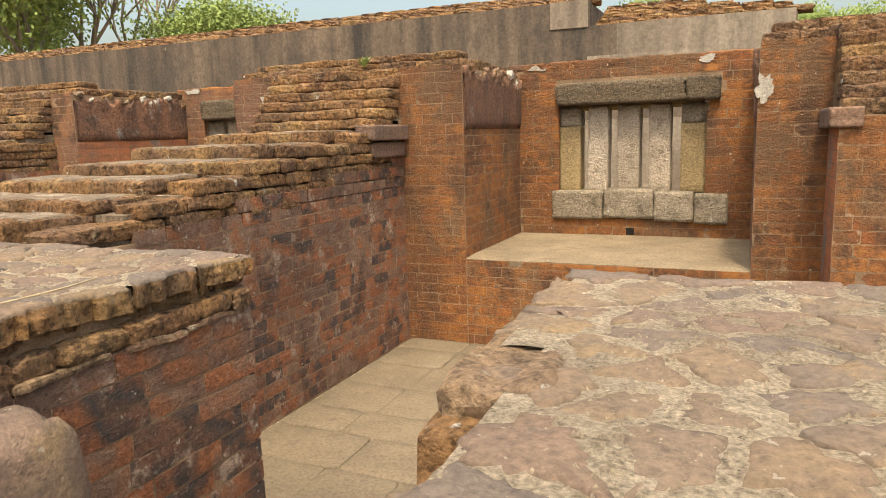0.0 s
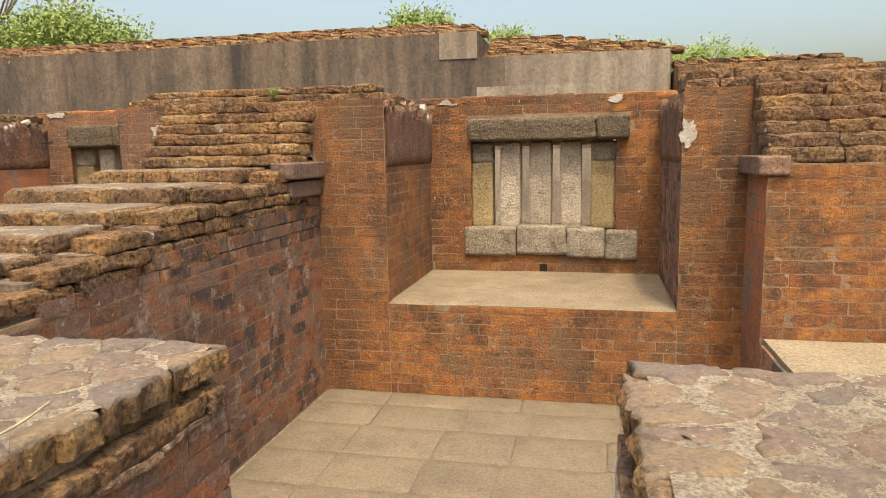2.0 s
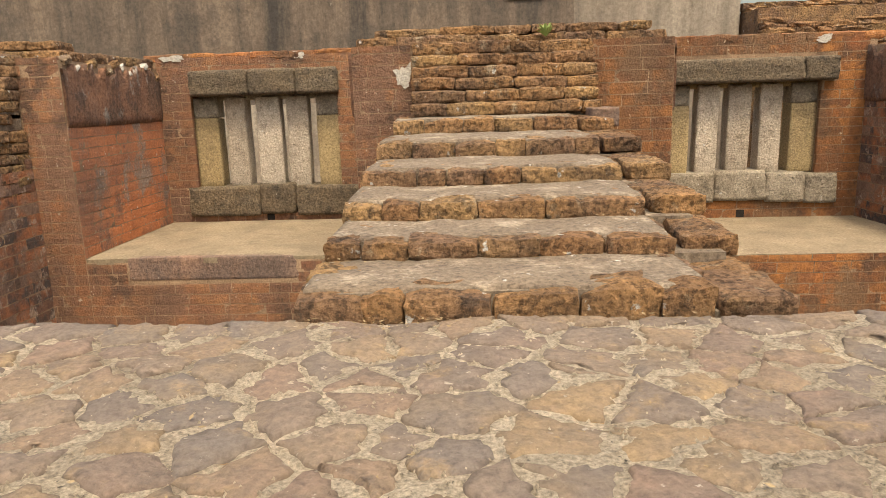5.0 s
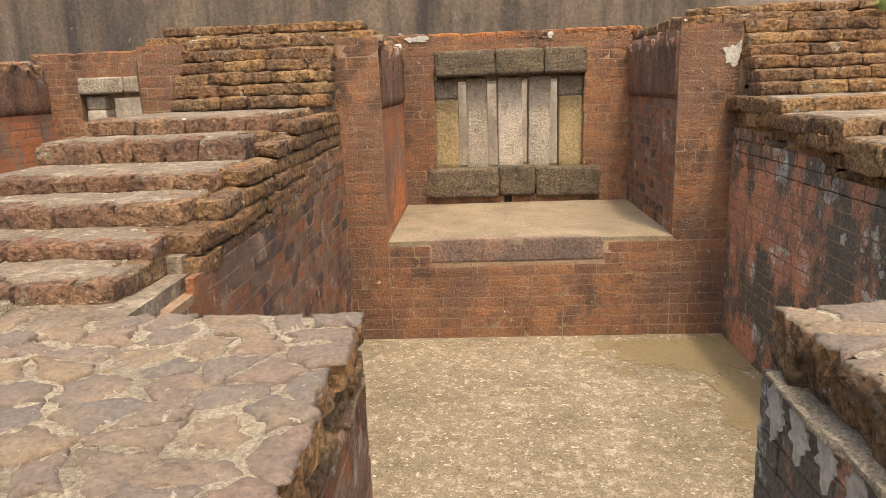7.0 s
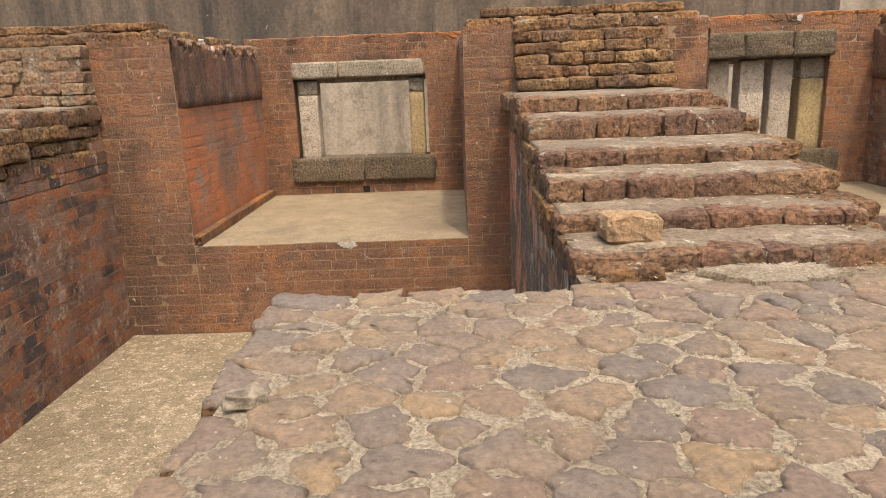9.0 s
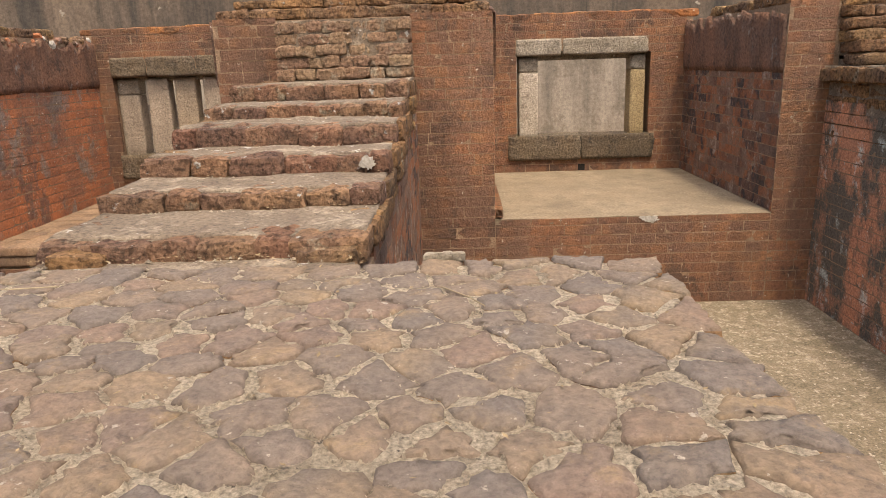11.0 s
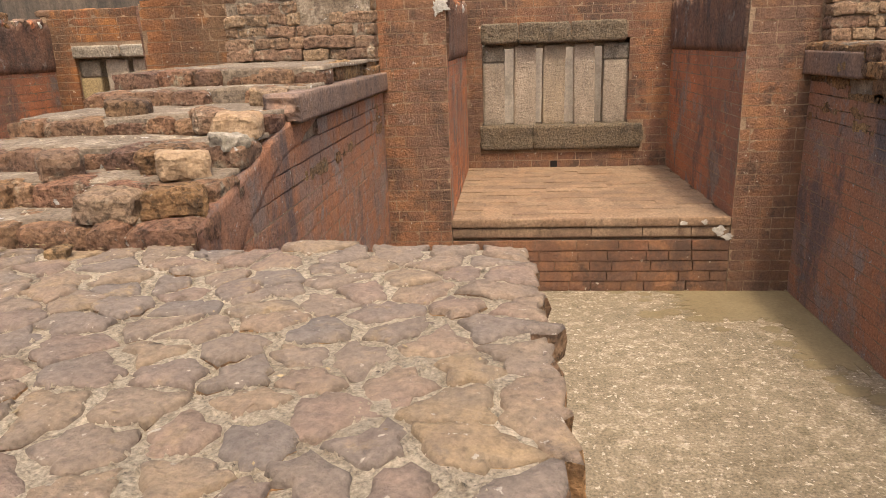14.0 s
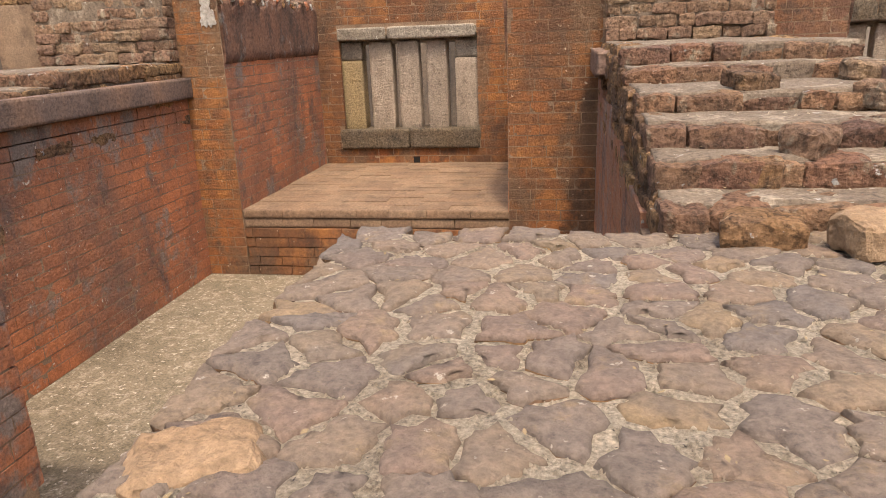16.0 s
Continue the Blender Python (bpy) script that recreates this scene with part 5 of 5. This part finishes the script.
# loose things
rock("rounded yellow sandstone block lying on a stair tread", -6.425, 1.835, 1.142, (0.148, 0.11, 0.088), M_YELLOW, 0.1)
BROKEN = "broken stones on the stairs"
for x, y, z, sx, sy, sz, rz, mat in (
        (-12.67, 1.66, 1.16, 0.15, 0.12, 0.075, 0.05, M_DUSTY), (-12.51, 1.68, 1.16, 0.16, 0.11, 0.075, 0.25, M_ROUGH), (-12.55, 1.84, 1.23, 0.14, 0.11, 0.075, 0.5, M_YELLOW),
        (-12.64, 1.92, 1.23, 0.14, 0.12, 0.08, 0.1, M_ROUGH), (-12.94, 1.88, 1.22, 0.12, 0.10, 0.09, 0.6, M_DUSTY), (-12.50, 2.14, 1.30, 0.15, 0.11, 0.08, 0.0, M_YELLOW),
        (-12.63, 2.24, 1.31, 0.12, 0.11, 0.075, 0.4, M_DUSTY), (-12.55, 2.60, 1.36, 0.14, 0.11, 0.07, 0.2, M_DUSTY), (-13.10, 1.82, 1.16, 0.17, 0.12, 0.08, -0.2, M_ROUGH),
        (-12.47, 1.98, 1.29, 0.09, 0.08, 0.05, 0.9, M_PALESILL), (-12.98, 2.36, 1.36, 0.14, 0.11, 0.06, 0.3, M_ROUGH), (-12.72, 1.50, 1.10, 0.05, 0.04, 0.025, 0.4, M_ROUGH)):
    rock("broken brown building stone lying loose on the steps" if mat in (M_ROUGH, M_DUSTY) else "pale yellow broken stone lying loose on the steps", x, y, z, (sx, sy, sz), mat, rz, BROKEN, 0.06)
rock("square tan stone block lying on the paving", -12.94, 1.44, 1.095, (0.15, 0.12, 0.09), M_YELLOW, 0.35)
rock("flat red-brown broken stone lying on the paving", -13.14, 1.50, 1.095, (0.17, 0.12, 0.07), M_ROUGH, -0.2)
rock("rounded tan boulder at the end of the paving", -13.99, 0.59, 1.03, (0.16, 0.12, 0.09), M_YELLOW, 0.4)
rock("orange stone jutting from the wall's edge", -10.615, 1.0, 1.035, (0.17, 0.15, 0.07), M_YELLOW, 0.2)
rock("rough brown corner stone jutting from the wall top", -0.345, 0.87, 0.985, (0.15, 0.19, 0.13), M_DUSTY, 0.12)
rock("rough brown stone under the jutting corner", -0.345, 0.78, 0.80, (0.14, 0.2, 0.17), M_DUSTY, 0.25)
rock("pale stone fragment on the paving", -7.24, 1.0, 1.095, (0.06, 0.045, 0.025), M_PALESILL, 0.3)
rock("white limestone piece on the paving's inner edge", -8.86, 1.60, 1.095, (0.10, 0.05, 0.025), M_PALESILL, 0.0)
rock("grey-green rounded stone on the stair's edge", -13.22, 2.30, 1.28, (0.07, 0.07, 0.06), M_PALESILL, 0.0)
piece("stone", rough_stone("stone", (0.16, 0.20, 0.085), (8, 9, 5), 0.010, 0.010, M_DUSTY, 77), wall_obs["front", 0], (-0.352, 1.02, 1.045), (0.15, 0.22, 0.09))
# upright jamb stone in the first doorway
js = lattice("jamb_stone", 9, 0.10, 0.03, M_PAVING, 55)
ob = tagged(new("jamb_stone", js), "upright grey-brown weathered door jamb stone", "stone", kind="structure")
ob.matrix_basis = Matrix.LocRotScale((-1.27, 0.66, 0.46), None, (0.20, 0.38, 0.95))

# lime patches on the walls
def lime(parent, x, y, z, w, hh, side="s"):
    """A thin ragged film of old lime on a wall face, a few millimetres proud."""
    n, seed, front = 28, x * 7 + z * 13, rng.uniform(0.0015, 0.006)
    ring = []
    for q in range(n):
        a = 2 * math.pi * q / n
        rr = 0.72 + 0.5 * noise.noise(Vector((math.cos(a) * 1.6, math.sin(a) * 1.6, seed))) + 0.3 * noise.noise(Vector((math.cos(a) * 5, math.sin(a) * 5, seed)))
        ring.append((math.cos(a) * rr * w * 0.6, math.sin(a) * rr * hh * 0.6))
    nrm = {"s": (0, -1), "e": (1, 0), "w": (-1, 0)}[side]
    tan = {"s": (1, 0), "e": (0, 1), "w": (0, -1)}[side]
    verts = [(u * tan[0] + nrm[0] * d, u * tan[1] + nrm[1] * d, v) for d in (-0.004, front) for u, v in ring]
    faces = [tuple(range(n, 2 * n))] + [(q, (q + 1) % n, n + (q + 1) % n, n + q) for q in range(n)]
    ob = new("lime_patch", mesh_of("lime_patch", verts, faces, M_WHITE))
    ob.location = (x, y, z)
    ob.parent = parent


for k, i, dx, z, w, hh in ((0, 0, 0.16, 1.93, 0.16, 0.05), (0, 0, 1.42, 1.92, 0.14, 0.06), (0, 1, 0.14, 1.93, 0.22, 0.05), (0, 1, 1.12, 1.93, 0.11, 0.06)):
    c = CELLS[i]
    lime(wall_obs["back", i], c["pl"] + dx, c["yb"] - 0.004, z, w, hh)
lime(wall_obs["end"], 0.02, PIER - 0.004, 1.63, 0.11, 0.14)
lime(wall_obs["pier", 0], -3.32, PIER - 0.004, 1.70, 0.12, 0.14)
lime(wall_obs["pier", 0], -2.0, PIER + 0.10, 1.89, 0.18, 0.05)
lime(stair_obs[2], -9.13, 2.335, 1.25, 0.06, 0.05)
for dx, z, w, hh in ((-10.36, 0.40, 0.08, 0.06), (-10.45, 0.455, 0.04, 0.03), (-10.31, 0.36, 0.07, 0.04), (-10.58, 0.45, 0.05, 0.025)):
    lime(wall_obs["platform", 3], dx, PIER - 0.006, z, w, hh)
for k in range(5):
    lime(wall_obs["pier", 4], -15.82 + 0.05 * rng.random(), PIER - 0.004, 1.70 + 0.13 * rng.random(), 0.05 + 0.05 * rng.random(), 0.05 + 0.08 * rng.random())
    lime(wall_obs["pier", 3], -12.07 + 0.04 * rng.random(), PIER - 0.004, 1.74 + 0.11 * rng.random(), 0.04 + 0.04 * rng.random(), 0.04 + 0.08 * rng.random())
lime(wall_obs["platform", 2], -7.60, PIER - 0.004, 0.57, 0.13, 0.05)
for k in range(9):
    lime(wall_obs["front", 1], -4.18 - 0.003, 0.6 + 0.11 * k, 0.90 - 0.03 * rng.random(), 0.10, 0.10, "w")
    lime(wall_obs["front", 0], -0.44 - 0.004, 0.6 + 0.11 * k, 0.82 + 0.10 * rng.random(), 0.09, 0.10, "w")
for k in range(16):
    lime(wall_obs["end"], 0.345 - 0.004, 1.62 + 1.5 * rng.random(), 0.08 + 0.42 * rng.random(), 0.06 + 0.12 * rng.random(), 0.05 + 0.16 * rng.random(), "w")
for k in range(34):
    y, d = 1.65 + 1.6 * rng.random() ** 1.4, rng.random()
    lime(wall_obs["side", 0], -3.30 - 0.003, y, 0.42 + 0.5 * rng.random(), 0.025 + 0.075 * d * d, 0.03 + 0.10 * d * d, "w")
for k in range(16):
    lime(wall_obs["side", 1], -6.56 - 0.003, 1.65 + 1.2 * rng.random(), 0.68 + 0.35 * rng.random(), 0.02 + 0.03 * rng.random(), 0.06 + 0.22 * rng.random(), "w")

# fine silt left by rain in the corners of two cells
def silt(parent, x, y, rx, ry, seed, top, base=0.0, mat=M_SILT):
    n, ring = 220, []
    for q in range(n):
        a = 2 * math.pi * q / n
        d = Vector((math.cos(a), math.sin(a), seed))
        rr = 0.85 + 0.30 * noise.noise(d * 1.4) + 0.16 * noise.noise(d * 5) + 0.18 * noise.noise(d * 15) + 0.15 * noise.noise(d * 40)
        ring.append((x + d.x * rr * rx, y + d.y * rr * ry))
    verts = [(u, v, base + h) for h in (-0.004, top) for u, v in ring]
    faces = [tuple(range(n, 2 * n))] + [(q, (q + 1) % n, n + (q + 1) % n, n + q) for q in range(n)]
    new("silt", mesh_of("silt", verts, faces, mat)).parent = parent


silt(stair_obs[1], -6.12, 1.62, 0.17, 0.10, 5.0, 0.012, 1.098, M_GRIT)
sr = random.Random(12)
for cell, spots in ((1, ((-3.50, 3.95, 0.52, 0.36), (-3.42, 3.25, 0.24, 0.55), (-3.40, 2.5, 0.22, 0.4))), (3, ((-10.15, 4.12, 0.62, 0.36), (-9.98, 3.55, 0.22, 0.5)))):
    par = bpy.data.objects["floor_%d" % (cell + 1)]
    for q, (x, y, rx, ry) in enumerate(spots):
        silt(par, x, y, rx, ry, cell * 9.0 + q, 0.0030 + 0.0006 * q)
        for lay in range(16):
            a, f = sr.uniform(1.6, 4.7), sr.uniform(0.85, 1.5)
            w = sr.uniform(0.015, 0.07)
            silt(par, x + math.cos(a) * rx * f, y + math.sin(a) * ry * f, w * 1.3, w, sr.uniform(0, 90), 0.0010 + 0.0001 * lay + 0.00003 * q)

# twigs and dry litter on the paving
twig("long curved pale dry stalk lying on the paving", [(-1.42, 0.86, 1.112), (-1.408, 0.91, 1.114), (-1.404, 0.96, 1.115), (-1.408, 1.01, 1.115), (-1.42, 1.06, 1.114), (-1.435, 1.10, 1.113), (-1.445, 1.13, 1.112)], 0.0022)
twig("thin curved dry stalk on the paving", [(-9.75, 1.42, 1.108), (-9.85, 1.40, 1.11), (-9.98, 1.42, 1.108)], 0.0016)
twig("thin straight dry stalk on the paving", [(-8.86, 1.35, 1.108), (-8.80, 1.27, 1.11), (-8.77, 1.22, 1.108)], 0.0016)
twig("thin dry stalk on the near paving", [(-12.62, 0.66, 1.108), (-12.55, 0.62, 1.11), (-12.5, 0.60, 1.108)], 0.0016)
lv, lf = [], []
lr = random.Random(3)
for _ in range(2600):
    i = lr.randrange(len(STAIRS))
    s = STAIRS[i]
    k = lr.randrange(7)
    if k < 2:
        x, y, z = lr.uniform(s["x0"], s["x1"]), s["ys"][0] - abs(lr.gauss(0, 0.05)) - 0.01, 1.108
    elif k < 5:
        q = lr.randrange(len(s["ys"]) - 1)
        x, y, z = lr.uniform(s["x0"], s["x1"]), s["ys"][q + 1] - abs(lr.gauss(0, 0.03)) - 0.005, s["zs"][q] + 0.012
    else:
        x0, x1 = PAVED[lr.randrange(1, 5)]
        x, y, z = lr.uniform(x0 + 0.05, x1 - 0.05), lr.uniform(FRONT + 0.1, INNER - 0.1), 1.106
    a, sz = lr.uniform(0, 6.3), lr.uniform(0.002, 0.008)
    d, e = Vector((math.cos(a), math.sin(a), lr.uniform(-0.3, 0.3))) * sz, Vector((-math.sin(a), math.cos(a), lr.uniform(-0.3, 0.3))) * sz * 0.45
    p, n0 = Vector((x, y, z)), len(lv)
    lv += [p - d, p + e, p + d, p - e]
    lf.append((n0, n0 + 1, n0 + 2, n0 + 3))
tagged(new("dry_litter", mesh_of("dry_litter", lv, lf, M_DRYLEAF)), "dry leaf scraps gathered on the steps and paving", "litter", kind="stuff")

# loose grit in the joints of the paving
gv, gf = [], []
for _ in range(36000):
    i = lr.choice((0, 1, 1, 2, 2, 3, 3, 3, 4, 4, 4))
    x0, x1 = PAVED[i]
    x, y, z = lr.uniform(x0 + (0.18 if i == 0 else 0.05), min(x1 - 0.05, 0.9)), FRONT + 0.05 + (INNER - FRONT - 0.1) * lr.random() ** 1.15, (1.0965, 1.0955, 1.0955, 1.0948, 1.0945)[i]
    z += bed_wave(x, y) + 0.0065 * noise.noise(Vector((x * 15, y * 15, 5))) + 0.003 * noise.noise(Vector((x * 60, y * 60, 5))) - 0.0005
    s = lr.uniform(0.002, 0.0065)
    k = len(gv)
    e = [s * lr.uniform(0.6, 1.2) for _ in range(4)]
    a = lr.uniform(0, 1.5)
    ca, sa = math.cos(a), math.sin(a)
    gv += [(x + ca * e[0], y + sa * e[0], z), (x - sa * e[1], y + ca * e[1], z), (x - ca * e[2], y - sa * e[2], z), (x + sa * e[3], y - ca * e[3], z), (x, y, z + s * 1.1)]
    gf += [(k, k + 1, k + 4), (k + 1, k + 2, k + 4), (k + 2, k + 3, k + 4), (k + 3, k, k + 4)]
tagged(new("grit", mesh_of("grit", gv, gf, M_GRIT)), "pale coarse grit loose in the joints of the paving", "grit", kind="stuff")

# crumbs of old lime lying at the risers
cv, cf = [], []
for _ in range(420):
    i = lr.choice((1, 1, 2, 2, 2, 3))
    s = STAIRS[i]
    q = lr.randrange(-1, len(s["ys"]) - 1)
    cl = int(lr.random() * 4) / 4
    x = s["x0"] + (s["x1"] - s["x0"]) * min(0.97, max(0.03, (cl + 0.13 * q + 0.2) % 1 + lr.gauss(0, 0.045)))
    y, z = s["ys"][q + 1] - abs(lr.gauss(0, 0.05)) - 0.005, (s["zs"][q] if q >= 0 else 1.098) + 0.002
    sz = lr.uniform(0.003, 0.012)
    a, k = lr.uniform(0, 6.3), len(cv)
    for u in range(5):
        rr = sz * lr.uniform(0.6, 1.2)
        cv.append((x + math.cos(a + u * 1.257) * rr, y + math.sin(a + u * 1.257) * rr * 0.8, z - 0.003))
    cv.append((x, y, z + sz * 0.22 + 0.002))
    cf += [(k + u, k + (u + 1) % 5, k + 5) for u in range(5)]
tagged(new("lime_crumbs", mesh_of("lime_crumbs", cv, cf, M_GRIT)), "pale crumbs of old lime mortar lying at the stair risers", "rubble", kind="stuff")

# weed on the first stair's top
wv, wf = [], []
for k in range(26):
    a, up = lr.uniform(0, 6.3), lr.uniform(0.03, 0.09)
    d = Vector((math.cos(a), math.sin(a), 0))
    p = Vector((-2.50, 4.30, 1.90))
    n0 = len(wv)
    tip = p + d * lr.uniform(0.02, 0.06) + Vector((0, 0, up))
    sd = Vector((-d.y, d.x, 0)) * 0.012
    m = (p + tip) / 2 + Vector((0, 0, 0.01))
    wv += [p, m + sd, tip, m - sd]
    wf.append((n0, n0 + 1, n0 + 2, n0 + 3))
tagged(new("weed", mesh_of("weed", wv, wf, M_LEAF)), "small green weed growing from the brick courses", "plant")

# trees beyond the high wall
def at_bearing(deg, dist):
    return math.sin(radians(deg)) * dist, math.cos(radians(deg)) * dist


for deg, dist, hh, sp, lf_n, sd, bare in ((-63, 27, 9.5, 0.6, 12000, 1, False), (-58, 30, 10, 0.6, 12000, 2, False), (-53.5, 26, 8.0, 0.55, 10000, 3, False), (-50, 30, 9.5, 0.4, 500, 4, True), (-45, 33, 9.5, 0.4, 400, 5, True),
                                          (-39, 30, 6.6, 0.45, 8000, 6, False), (-13.5, 30, 7.2, 0.34, 8000, 7, False), (-9.5, 34, 6.7, 0.3, 7000, 8, False), (3, 30, 6.0, 0.22, 7000, 9, False), (7.5, 31, 5.2, 0.2, 5000, 10, False)):
    x, y = at_bearing(deg, dist)
    tree(x, y, -0.1, hh, sp, lf_n, sd, "nearly bare pale-barked tree beyond the wall" if bare else "bright green leafy tree beyond the ruined wall", bare)
